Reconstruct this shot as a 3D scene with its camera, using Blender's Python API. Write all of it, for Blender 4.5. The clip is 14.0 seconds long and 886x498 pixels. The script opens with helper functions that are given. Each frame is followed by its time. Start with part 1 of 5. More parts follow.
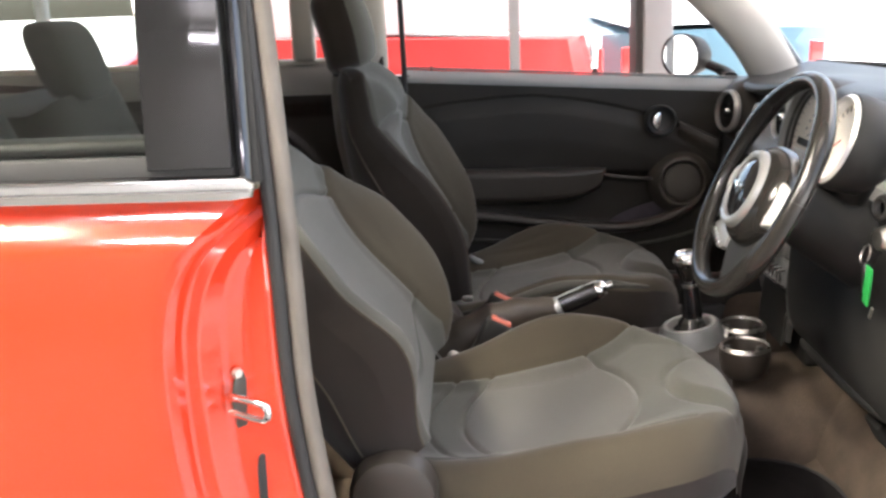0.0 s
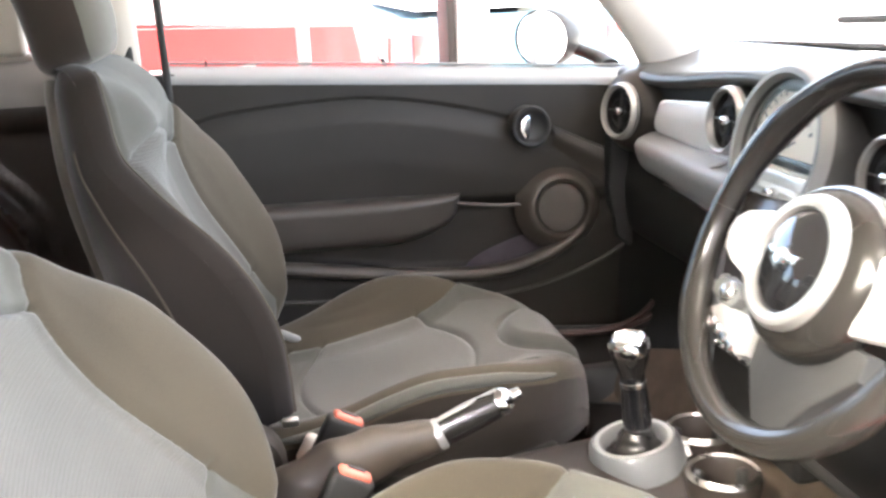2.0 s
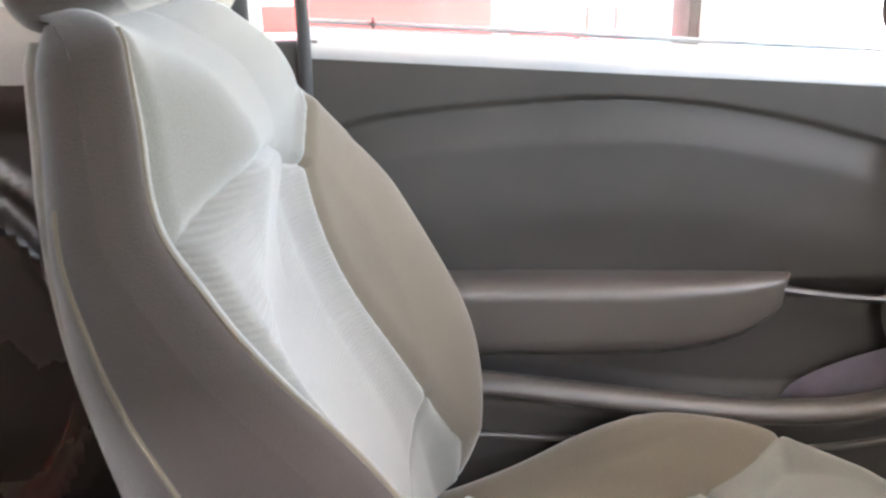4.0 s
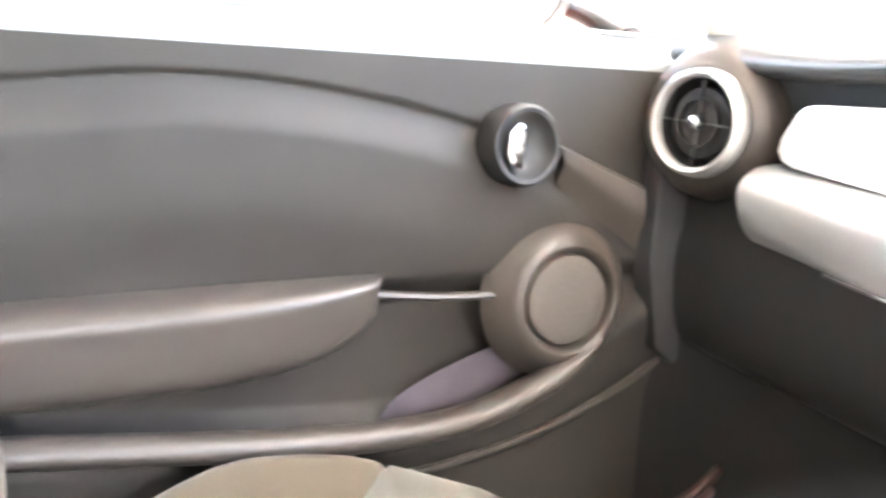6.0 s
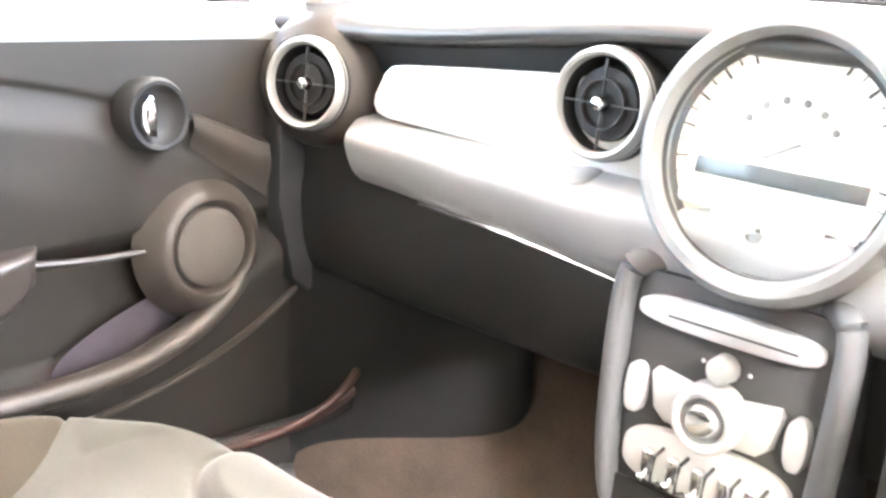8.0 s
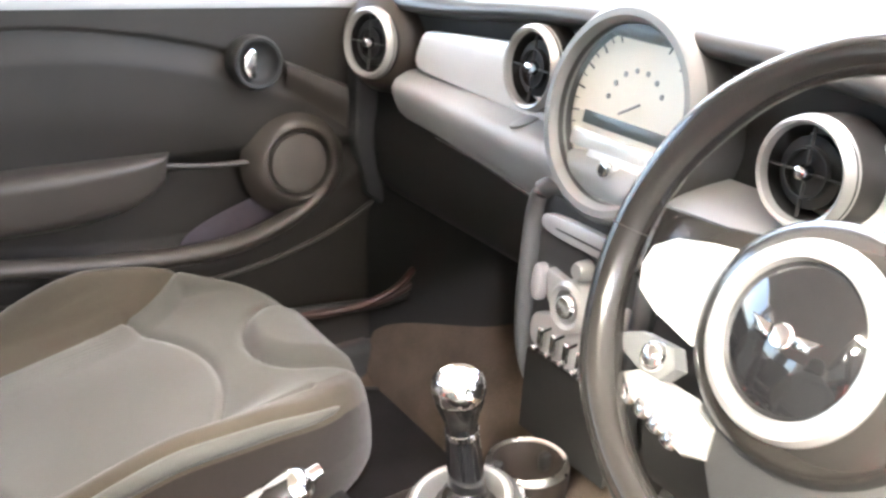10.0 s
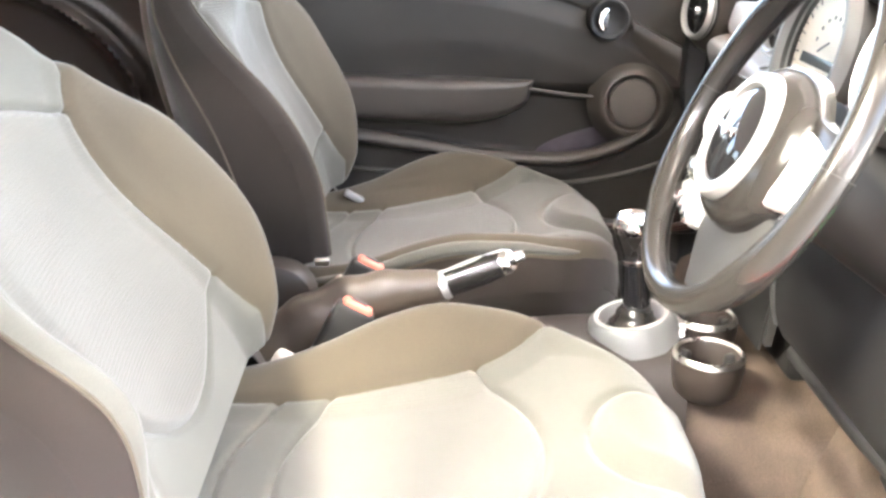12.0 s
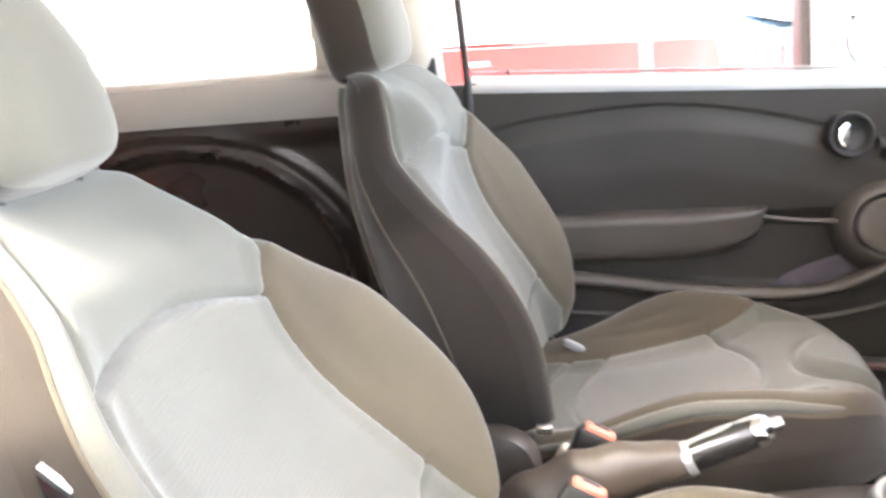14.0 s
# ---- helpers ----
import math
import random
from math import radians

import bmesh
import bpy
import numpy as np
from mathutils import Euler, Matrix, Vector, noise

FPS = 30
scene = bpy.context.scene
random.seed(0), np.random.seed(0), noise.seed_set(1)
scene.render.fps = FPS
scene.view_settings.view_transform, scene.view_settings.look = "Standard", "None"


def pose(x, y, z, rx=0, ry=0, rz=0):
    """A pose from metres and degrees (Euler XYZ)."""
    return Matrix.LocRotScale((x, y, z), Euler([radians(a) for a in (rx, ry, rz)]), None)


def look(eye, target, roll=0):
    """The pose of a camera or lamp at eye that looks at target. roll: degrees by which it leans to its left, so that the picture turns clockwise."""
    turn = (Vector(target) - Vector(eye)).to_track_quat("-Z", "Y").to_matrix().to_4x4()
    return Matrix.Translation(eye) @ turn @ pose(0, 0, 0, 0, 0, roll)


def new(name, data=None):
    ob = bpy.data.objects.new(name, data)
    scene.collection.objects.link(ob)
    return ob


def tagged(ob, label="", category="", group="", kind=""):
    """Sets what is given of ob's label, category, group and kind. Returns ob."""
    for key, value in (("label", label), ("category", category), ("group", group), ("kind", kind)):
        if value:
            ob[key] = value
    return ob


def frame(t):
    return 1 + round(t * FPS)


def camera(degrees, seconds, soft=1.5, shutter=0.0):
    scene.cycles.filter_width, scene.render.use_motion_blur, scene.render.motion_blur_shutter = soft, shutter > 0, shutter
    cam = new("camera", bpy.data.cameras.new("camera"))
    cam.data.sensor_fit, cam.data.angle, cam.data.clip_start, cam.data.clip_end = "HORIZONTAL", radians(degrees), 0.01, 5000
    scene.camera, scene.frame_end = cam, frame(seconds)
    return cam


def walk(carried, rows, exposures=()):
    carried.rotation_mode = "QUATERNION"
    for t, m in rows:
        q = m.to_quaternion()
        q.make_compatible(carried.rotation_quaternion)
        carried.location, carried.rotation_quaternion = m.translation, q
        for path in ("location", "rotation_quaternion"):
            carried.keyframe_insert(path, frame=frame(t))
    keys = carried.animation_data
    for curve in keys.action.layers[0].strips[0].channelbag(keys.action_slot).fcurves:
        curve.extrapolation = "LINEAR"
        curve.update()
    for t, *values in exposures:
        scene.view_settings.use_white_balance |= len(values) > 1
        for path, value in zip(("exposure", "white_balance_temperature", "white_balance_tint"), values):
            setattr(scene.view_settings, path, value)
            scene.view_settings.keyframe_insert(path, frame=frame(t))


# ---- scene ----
cam = camera(47.346, 14.0, soft=2.6, shutter=0.4)
PATH = [
    (0, (0.1153, -1.9148, 1.1538), (0.0555, 0.0236, 0.6647), -2.24),
    (0.5, (0.0836, -1.7844, 1.1553), (0.1757, 0.1509, 0.6592), -2.30),
    (1, (0.0884, -1.5988, 1.1541), (0.2883, 0.3266, 0.6511), -3.09),
    (1.5, (0.0825, -1.4153, 1.1424), (0.3663, 0.4942, 0.6195), -3.50),
    (2, (0.0710, -1.1525, 1.1030), (0.4413, 0.7418, 0.5791), -2.57),
    (2.5, (0.119, -0.894, 1.037), (0.280, 1.052, 0.607), -2.3),
    (2.7, (0.103, -0.791, 1.035), (0.134, 1.167, 0.635), -1.9),
    (4.8, (0.0552, -0.2040, 1.0450), (0.2354, 1.6813, 0.4020), 3.1),
    (5, (0.0535, -0.1800, 1.0240), (0.3530, 1.7110, 0.4460), 2.8),
    (5.5, (0.0422, -0.1771, 1.0174), (0.6291, 1.6565, 0.4756), 2.8),
    (6, (0.1123, -0.1649, 0.9790), (0.9702, 1.5626, 0.4502), 2.0),
    (6.5, (0.1005, -0.1511, 0.9769), (1.3004, 1.3570, 0.4420), 1.6),
    (7, (0.0781, -0.1891, 0.9945), (1.4450, 1.1635, 0.4449), 1.95),
    (7.5, (0.0575, -0.2298, 1.0199), (1.4485, 1.0777, 0.4237), 1.85),
    (8, (0.0244, -0.2757, 1.0408), (1.4327, 0.9895, 0.3956), 1.6),
    (8.2, (0.0104, -0.3004, 1.0484), (1.4204, 0.9533, 0.3851), 1.6),
    (10.3, (0.1050, -0.8290, 1.1255), (0.8980, 0.8496, 0.3840), 0.1),
    (10.5, (0.1275, -0.8960, 1.1150), (0.7910, 0.8440, 0.3880), 0.05),
    (11, (0.1598, -1.0465, 1.0880), (0.5590, 0.7880, 0.4000), 1.85),
    (11.5, (0.2206, -1.1643, 1.0566), (0.3995, 0.7131, 0.3908), 1.48),
    (12, (0.2415, -1.2826, 1.0618), (0.2915, 0.5968, 0.3795), 0.95),
    (12.5, (0.2626, -1.3127, 1.0602), (0.2443, 0.5084, 0.2336), -0.35),
    (13, (0.2405, -1.3028, 1.0622), (0.1641, 0.5621, 0.3436), -2.09),
    (13.5, (0.2152, -1.2432, 1.0878), (0.0460, 0.6719, 0.5364), -3.54),
    (14, (0.2171, -1.1349, 1.0735), (-0.1372, 0.7830, 0.6308), -5.21),
]
EXPOSURES = [(0, 3.0), (0.5, 3.55), (1.0, 4.15), (1.5, 4.6), (2.7, 4.6), (4.8, 6.15), (6.5, 6.65), (8.2, 6.5), (10.3, 5.1), (11.0, 5.4), (12.5, 5.15), (14.0, 5.2)]
walk(cam, [(t, look(eye, target, roll)) for t, eye, target, roll in PATH], EXPOSURES)

# ---- world and light ----
SUN_EL, SUN_AZ = radians(63), radians(75)
world = bpy.data.worlds.new("world")
scene.world = world
world.use_nodes = True
wn = world.node_tree.nodes
sky = wn.new("ShaderNodeTexSky")
sky.sky_type = "NISHITA"
sky.sun_disc = False
sky.sun_elevation = SUN_EL
sky.sun_rotation = SUN_AZ
sky.dust_density = 4.0
sky.ozone_density = 0.6
wn["Background"].inputs["Strength"].default_value = 0.095
world.node_tree.links.new(sky.outputs[0], wn["Background"].inputs["Color"])
sun_data = bpy.data.lights.new("sun", "SUN")
sun_data.energy, sun_data.angle, sun_data.color = 5.0, radians(2), (1, 0.97, 0.93)
sun = new("sun", sun_data)
sun.matrix_world = look((0, 0, 0), (-math.sin(SUN_AZ) * math.cos(SUN_EL), -math.cos(SUN_AZ) * math.cos(SUN_EL), -math.sin(SUN_EL)))


# ---- materials ----
def material(name, color, rough=0.5, metal=0.0, vary=0.15, big=6.0, fine=400.0, bump=0.15, depth=0.0006, coat=0.0, sheen=0.0, speck=0.0, spec=0.5):
    m = bpy.data.materials.new(name)
    m.use_nodes = True
    n, l = m.node_tree.nodes, m.node_tree.links
    p = n["Principled BSDF"]
    tc = n.new("ShaderNodeTexCoord")
    a = n.new("ShaderNodeTexNoise")
    a.inputs["Scale"].default_value, a.inputs["Detail"].default_value = big, 5
    b = n.new("ShaderNodeTexNoise")
    b.inputs["Scale"].default_value, b.inputs["Detail"].default_value = fine, 3
    l.new(tc.outputs["Object"], a.inputs["Vector"])
    l.new(tc.outputs["Object"], b.inputs["Vector"])
    ramp = n.new("ShaderNodeMapRange")
    ramp.inputs["From Min"].default_value, ramp.inputs["From Max"].default_value = 0.3, 0.7
    ramp.inputs["To Min"].default_value, ramp.inputs["To Max"].default_value = 1 - vary, 1 + vary
    l.new(a.outputs["Fac"], ramp.inputs["Value"])
    grain = n.new("ShaderNodeMapRange")
    grain.inputs["From Min"].default_value, grain.inputs["From Max"].default_value = 0.3, 0.7
    grain.inputs["To Min"].default_value, grain.inputs["To Max"].default_value = 1 - speck, 1 + speck
    l.new(b.outputs["Fac"], grain.inputs["Value"])
    mul = n.new("ShaderNodeMath")
    mul.operation = "MULTIPLY"
    l.new(ramp.outputs["Result"], mul.inputs[0])
    l.new(grain.outputs["Result"], mul.inputs[1])
    sc = n.new("ShaderNodeVectorMath")
    sc.operation = "SCALE"
    sc.inputs[0].default_value = color
    l.new(mul.outputs[0], sc.inputs["Scale"])
    l.new(sc.outputs[0], p.inputs["Base Color"])
    rr = n.new("ShaderNodeMapRange")
    rr.inputs["To Min"].default_value, rr.inputs["To Max"].default_value = max(0.02, rough - 0.03 * (rough > 0.15)), min(1, rough + 0.03 * (rough > 0.15))
    l.new(a.outputs["Fac"], rr.inputs["Value"])
    l.new(rr.outputs["Result"], p.inputs["Roughness"])
    p.inputs["Metallic"].default_value = metal
    p.inputs["Coat Weight"].default_value = coat
    p.inputs["Coat Roughness"].default_value = 0.05
    p.inputs["Sheen Weight"].default_value = sheen
    p.inputs["Specular IOR Level"].default_value = spec
    if bump:
        bu = n.new("ShaderNodeBump")
        bu.inputs["Strength"].default_value, bu.inputs["Distance"].default_value = bump, depth
        l.new(b.outputs["Fac"], bu.inputs["Height"])
        l.new(bu.outputs["Normal"], p.inputs["Normal"])
    return m


def cloth(name, color, rib=0.0, across="Y"):
    m = material(name, color, rough=0.92, vary=0.07, big=9, fine=900, bump=0.5, depth=0.0008, sheen=0.2, speck=0.12, spec=0.15)
    if rib:
        n, l = m.node_tree.nodes, m.node_tree.links
        tc = n.new("ShaderNodeTexCoord")
        w = n.new("ShaderNodeTexWave")
        w.bands_direction = across
        w.inputs["Scale"].default_value, w.inputs["Distortion"].default_value = 85, 0.0
        l.new(tc.outputs["Object"], w.inputs["Vector"])
        bu = n.new("ShaderNodeBump")
        bu.inputs["Strength"].default_value, bu.inputs["Distance"].default_value = rib, 0.001
        l.new(w.outputs["Fac"], bu.inputs["Height"])
        old = [k for k in l if k.to_socket == n["Principled BSDF"].inputs["Normal"]][0]
        l.new(old.from_socket, bu.inputs["Normal"])
        l.new(bu.outputs["Normal"], n["Principled BSDF"].inputs["Normal"])
    return m


def glass(name, tint, gloss):
    m = bpy.data.materials.new(name)
    m.use_nodes = True
    n, l = m.node_tree.nodes, m.node_tree.links
    n.remove(n["Principled BSDF"])
    t = n.new("ShaderNodeBsdfTransparent")
    t.inputs["Color"].default_value = (*tint, 1)
    g = n.new("ShaderNodeBsdfGlossy")
    g.inputs["Roughness"].default_value = 0.015
    w = n.new("ShaderNodeLayerWeight")
    w.inputs["Blend"].default_value = 0.5
    f = n.new("ShaderNodeMath")
    f.operation = "POWER"
    f.inputs[1].default_value = 4.0
    l.new(w.outputs["Facing"], f.inputs[0])
    k = n.new("ShaderNodeMath")
    k.operation = "MULTIPLY_ADD"
    k.inputs[1].default_value, k.inputs[2].default_value = 0.5 * gloss, 0.04 * gloss
    l.new(f.outputs[0], k.inputs[0])
    f = k
    mix = n.new("ShaderNodeMixShader")
    l.new(f.outputs[0], mix.inputs[0])
    l.new(t.outputs[0], mix.inputs[1])
    l.new(g.outputs[0], mix.inputs[2])
    l.new(mix.outputs[0], n["Material Output"].inputs["Surface"])
    return m


def glow(name, color, strength):
    m = bpy.data.materials.new(name)
    m.use_nodes = True
    p = m.node_tree.nodes["Principled BSDF"]
    p.inputs["Base Color"].default_value = (*color, 1)
    p.inputs["Emission Color"].default_value = (*color, 1)
    p.inputs["Emission Strength"].default_value = strength
    return m


CLOTH_INSERT = cloth("cloth_insert", (0.090, 0.087, 0.076), rib=0.4)
CLOTH_INSERT_BACK = cloth("cloth_insert_back", (0.084, 0.081, 0.070), rib=0.3, across="Z")
CLOTH_PANEL = cloth("cloth_panel", (0.075, 0.074, 0.063))
CLOTH_BOLSTER = cloth("cloth_bolster", (0.054, 0.045, 0.031))
CLOTH_SIDE = cloth("cloth_side", (0.019, 0.0145, 0.0115))
PIPING = cloth("piping", (0.13, 0.124, 0.112))
PLASTIC = material("charcoal_plastic", (0.042, 0.042, 0.040), rough=0.40, vary=0.12, fine=700, bump=0.35, depth=0.0006)
PLASTIC_SOFT = material("soft_black_plastic", (0.020, 0.0197, 0.019), rough=0.55, spec=0.3, vary=0.12, fine=700, bump=0.4, depth=0.0006)
PLASTIC_BROWN = material("warm_grey_plastic", (0.043, 0.037, 0.031), rough=0.40, spec=0.4, vary=0.12, fine=700, bump=0.3, depth=0.0005)
PLASTIC_GREY = material("grey_plastic", (0.20, 0.205, 0.205), rough=0.42, vary=0.08, fine=700, bump=0.2, depth=0.0004)
STACK_GREY = material("dark_grey_plastic", (0.10, 0.103, 0.103), rough=0.42, vary=0.08, fine=700, bump=0.2, depth=0.0004)
CONSOLE = material("dark_brown_console_plastic", (0.024, 0.019, 0.016), rough=0.45, spec=0.35, vary=0.12, fine=700, bump=0.3, depth=0.0005)
BOOT = material("worn_brown_leather", (0.055, 0.044, 0.034), rough=0.42, vary=0.15, big=25, fine=500, bump=0.3, depth=0.0005)
RIDGED = material("glossy_brown_black_plastic", (0.026, 0.019, 0.016), rough=0.28, vary=0.1, fine=700, bump=0.15, depth=0.0004)
WAIST_GREY = material("pale_grey_trim", (0.19, 0.18, 0.166), rough=0.5, vary=0.05, fine=600, bump=0.2, depth=0.0004)
FOOT_RED = material("dark_red_brown_edging", (0.040, 0.016, 0.012), rough=0.45, vary=0.15, big=30, fine=500, bump=0.2)
POCKET_LIT = material("lit_pocket_wall", (0.085, 0.075, 0.088), rough=0.3, vary=0.25, big=18, fine=500, bump=0.1)
BEIGE = material("pale_trim_plastic", (0.5, 0.47, 0.42), rough=0.6, vary=0.05, fine=500, bump=0.2, depth=0.0005)
LEATHER = material("black_leather", (0.018, 0.0165, 0.015), rough=0.22, vary=0.0, big=5, bump=0.0)
LEDGE_GREY = material("satin_grey_plastic", (0.29, 0.295, 0.292), rough=0.36, vary=0.05, fine=700, bump=0.15, depth=0.0003)
RING_SILVER = material("satin_silver", (0.42, 0.42, 0.41), rough=0.36, metal=0.6, vary=0.04, bump=0.0)
DOOR_TRIM = material("matt_charcoal_plastic", (0.029, 0.0262, 0.0225), rough=0.62, spec=0.22, vary=0.12, fine=700, bump=0.4, depth=0.0006)
SILVER = material("silver_trim", (0.84, 0.84, 0.83), rough=0.3, metal=0.25, vary=0.04, bump=0.0)
SILVER_SOFT = material("satin_silver_paint", (0.48, 0.485, 0.48), rough=0.34, metal=0.3, vary=0.05, bump=0.0)
CHROME = material("chrome", (0.82, 0.82, 0.82), rough=0.09, metal=1.0, vary=0.03, bump=0.0)
GLOSS_BLACK = material("gloss_black", (0.012, 0.012, 0.013), rough=0.06, vary=0.1, bump=0.0, coat=0.6)
RED = material("red_paint", (0.60, 0.040, 0.013), rough=0.14, vary=0.04, big=3, fine=900, bump=0.02, depth=0.0002, coat=1.0)
RED_FAR = material("far_red_paint", (0.55, 0.04, 0.04), rough=0.3, vary=0.05, bump=0.0, coat=0.8)
# pale base colour stands in for bright sky reflected in the car windows
PALE_GLAZING = material("glazing_painted_sky_bright", (0.72, 0.76, 0.78), rough=0.12, vary=0.05, bump=0.0)
TEAL = material("teal_paint", (0.09, 0.17, 0.22), rough=0.3, vary=0.05, bump=0.0, coat=0.8)
WHITE_PAINT = material("white_paint", (0.8, 0.8, 0.79), rough=0.35, vary=0.03, bump=0.0, coat=0.5)
RUBBER = material("black_rubber", (0.02, 0.02, 0.02), rough=0.7, vary=0.2, fine=300, bump=0.3)
SEAL = material("grey_door_seal", (0.135, 0.118, 0.098), rough=0.6, vary=0.15, big=20, fine=500, bump=0.3)
CARPET = material("brown_carpet", (0.095, 0.073, 0.056), rough=0.95, vary=0.2, big=14, fine=700, bump=0.9, depth=0.002, speck=0.3, spec=0.1)
FLOOR_DARK = material("dark_floor_pile", (0.022, 0.02, 0.02), rough=0.95, vary=0.2, big=14, fine=700, bump=0.9, depth=0.002, speck=0.3, spec=0.1)
ORANGE = material("orange_red_plastic", (0.52, 0.13, 0.085), rough=0.4, vary=0.05, bump=0.0)
GREEN = material("green_tag", (0.02, 0.28, 0.06), rough=0.4, vary=0.05, bump=0.0)
CREAM = material("cream_dial", (0.8, 0.76, 0.68), rough=0.45, vary=0.02, bump=0.0)
INK = material("dial_ink", (0.03, 0.03, 0.03), rough=0.5, vary=0.02, bump=0.0)
LCD = material("grey_display", (0.10, 0.115, 0.12), rough=0.25, vary=0.03, bump=0.0)
WEBBING = material("belt_webbing", (0.05, 0.05, 0.05), rough=0.8, vary=0.1, fine=900, bump=0.5)
STEEL = material("worn_steel", (0.55, 0.53, 0.5), rough=0.28, metal=1.0, vary=0.25, big=60, bump=0.1)
MESH = material("speaker_mesh", (0.07, 0.062, 0.053), rough=0.6, vary=0.08, fine=1200, bump=0.8, depth=0.001, speck=0.4)
TILE = material("showroom_tile", (0.10, 0.097, 0.092), rough=0.25, vary=0.06, big=2, fine=90, bump=0.05)
PLASTER = material("grey_plaster", (0.30, 0.295, 0.285), rough=0.8, vary=0.04, big=2, fine=120, bump=0.15, depth=0.002)
FRAME_GREY = material("grey_column_paint", (0.25, 0.255, 0.265), rough=0.5, vary=0.06, big=3, bump=0.05)
CONCRETE = material("pale_concrete", (0.50, 0.49, 0.475), rough=0.85, vary=0.1, big=0.6, fine=40, bump=0.3, depth=0.003)
GLASS_CLEAR = glass("clear_glass", (0.97, 0.98, 0.97), 0.4)
GLASS_TINT = glass("tinted_glass", (0.84, 0.87, 0.84), 1.5)
MIRROR = material("mirror_glass", (0.9, 0.9, 0.9), rough=0.02, metal=1.0, vary=0.0, bump=0.0)
LAMP = glow("lamp_diffuser", (1.0, 0.91, 0.76), 64.0)
LAMP_SHORT = glow("short_lamp_diffuser", (0.98, 0.93, 1.0), 60.0)
LAMP_REAR = glow("rear_lamp_diffuser", (1.0, 0.92, 0.79), 45.0)
LAMP_FRONT = glow("front_lamp_diffuser", (1.0, 0.92, 0.80), 3.0)
LAMP_DIM = glow("dim_lamp_diffuser", (0.96, 0.91, 1.0), 15.0)


# ---- mesh helpers ----
def link(name, bm, mat, parent=None, label="", angle=40):
    me = bpy.data.meshes.new(name)
    bmesh.ops.recalc_face_normals(bm, faces=bm.faces)
    bm.to_mesh(me)
    bm.free()
    for p in me.polygons:
        p.use_smooth = True
    me.set_sharp_from_angle(angle=radians(angle))
    for m in mat if isinstance(mat, (list, tuple)) else (mat,):
        me.materials.append(m)
    ob = new(name, me)
    if parent:
        ob.parent = parent
    if label:
        ob["label"] = label
    return ob


part = link


def thing(name, label, category, group="", kind="", at=(0, 0, 0)):
    ob = new(name)
    ob.empty_display_size = 0.05
    ob.location = at
    return tagged(ob, label, category, group, kind)


def rbox(size, bev=0.004, m=Matrix(), seg=3):
    bm = bmesh.new()
    bmesh.ops.create_cube(bm, size=1, matrix=Matrix.Diagonal((*size, 1)))
    if bev:
        bmesh.ops.bevel(bm, geom=bm.edges[:], offset=bev, segments=seg, profile=0.5, affect="EDGES")
    bm.transform(m)
    return bm


def span(lo, hi, bev=0.004, seg=3):
    lo, hi = Vector(lo), Vector(hi)
    return rbox(hi - lo, bev, Matrix.Translation((lo + hi) / 2), seg)


def join(*bms):
    out = bms[0]
    for b in bms[1:]:
        me = bpy.data.meshes.new("tmp")
        b.to_mesh(me)
        out.from_mesh(me)
        bpy.data.meshes.remove(me)
        b.free()
    return out


def lathe(profile, n=40, m=Matrix(), closed=False):
    """Revolves (radius, height) pairs round local z."""
    bm = bmesh.new()
    rings = []
    for r, h in profile:
        if r < 1e-6:
            rings.append([bm.verts.new((0, 0, h))])
        else:
            rings.append([bm.verts.new((r * math.cos(2 * math.pi * i / n), r * math.sin(2 * math.pi * i / n), h)) for i in range(n)])
    pairs = list(zip(rings, rings[1:])) + ([(rings[-1], rings[0])] if closed else [])
    for a, b in pairs:
        for i in range(n):
            j = (i + 1) % n
            vs = []
            for v in (a[i % len(a)], a[j % len(a)], b[j % len(b)], b[i % len(b)]):
                if v not in vs:
                    vs.append(v)
            if len(vs) > 2:
                bm.faces.new(vs)
    bm.transform(m)
    return bm


def surface(fn, nu, nv, wrap_v=False, cap=False):
    """A grid of points fn(u, v), u and v from 0 to 1."""
    bm = bmesh.new()
    rows = [[bm.verts.new(fn(i / nu, j / nv)) for j in range(nv if wrap_v else nv + 1)] for i in range(nu + 1)]
    k = len(rows[0])
    for a, b in zip(rows, rows[1:]):
        for j in range(k if wrap_v else k - 1):
            bm.faces.new((a[j], a[(j + 1) % k], b[(j + 1) % k], b[j]))
    if cap:
        bm.faces.new(rows[0])
        bm.faces.new(rows[-1])
    return bm


def spline(pts, n):
    """n + 1 points of a smooth curve through pts."""
    pts = [Vector(p) for p in pts]
    p = [2 * pts[0] - pts[1], *pts, 2 * pts[-1] - pts[-2]]
    out = []
    for i in range(n + 1):
        t = i / n * (len(pts) - 1)
        k = min(int(t), len(pts) - 2)
        t -= k
        a, b, c, d = p[k:k + 4]
        out.append(0.5 * (2 * b + (c - a) * t + (2 * a - 5 * b + 4 * c - d) * t * t + (3 * b - a - 3 * c + d) * t ** 3))
    return out


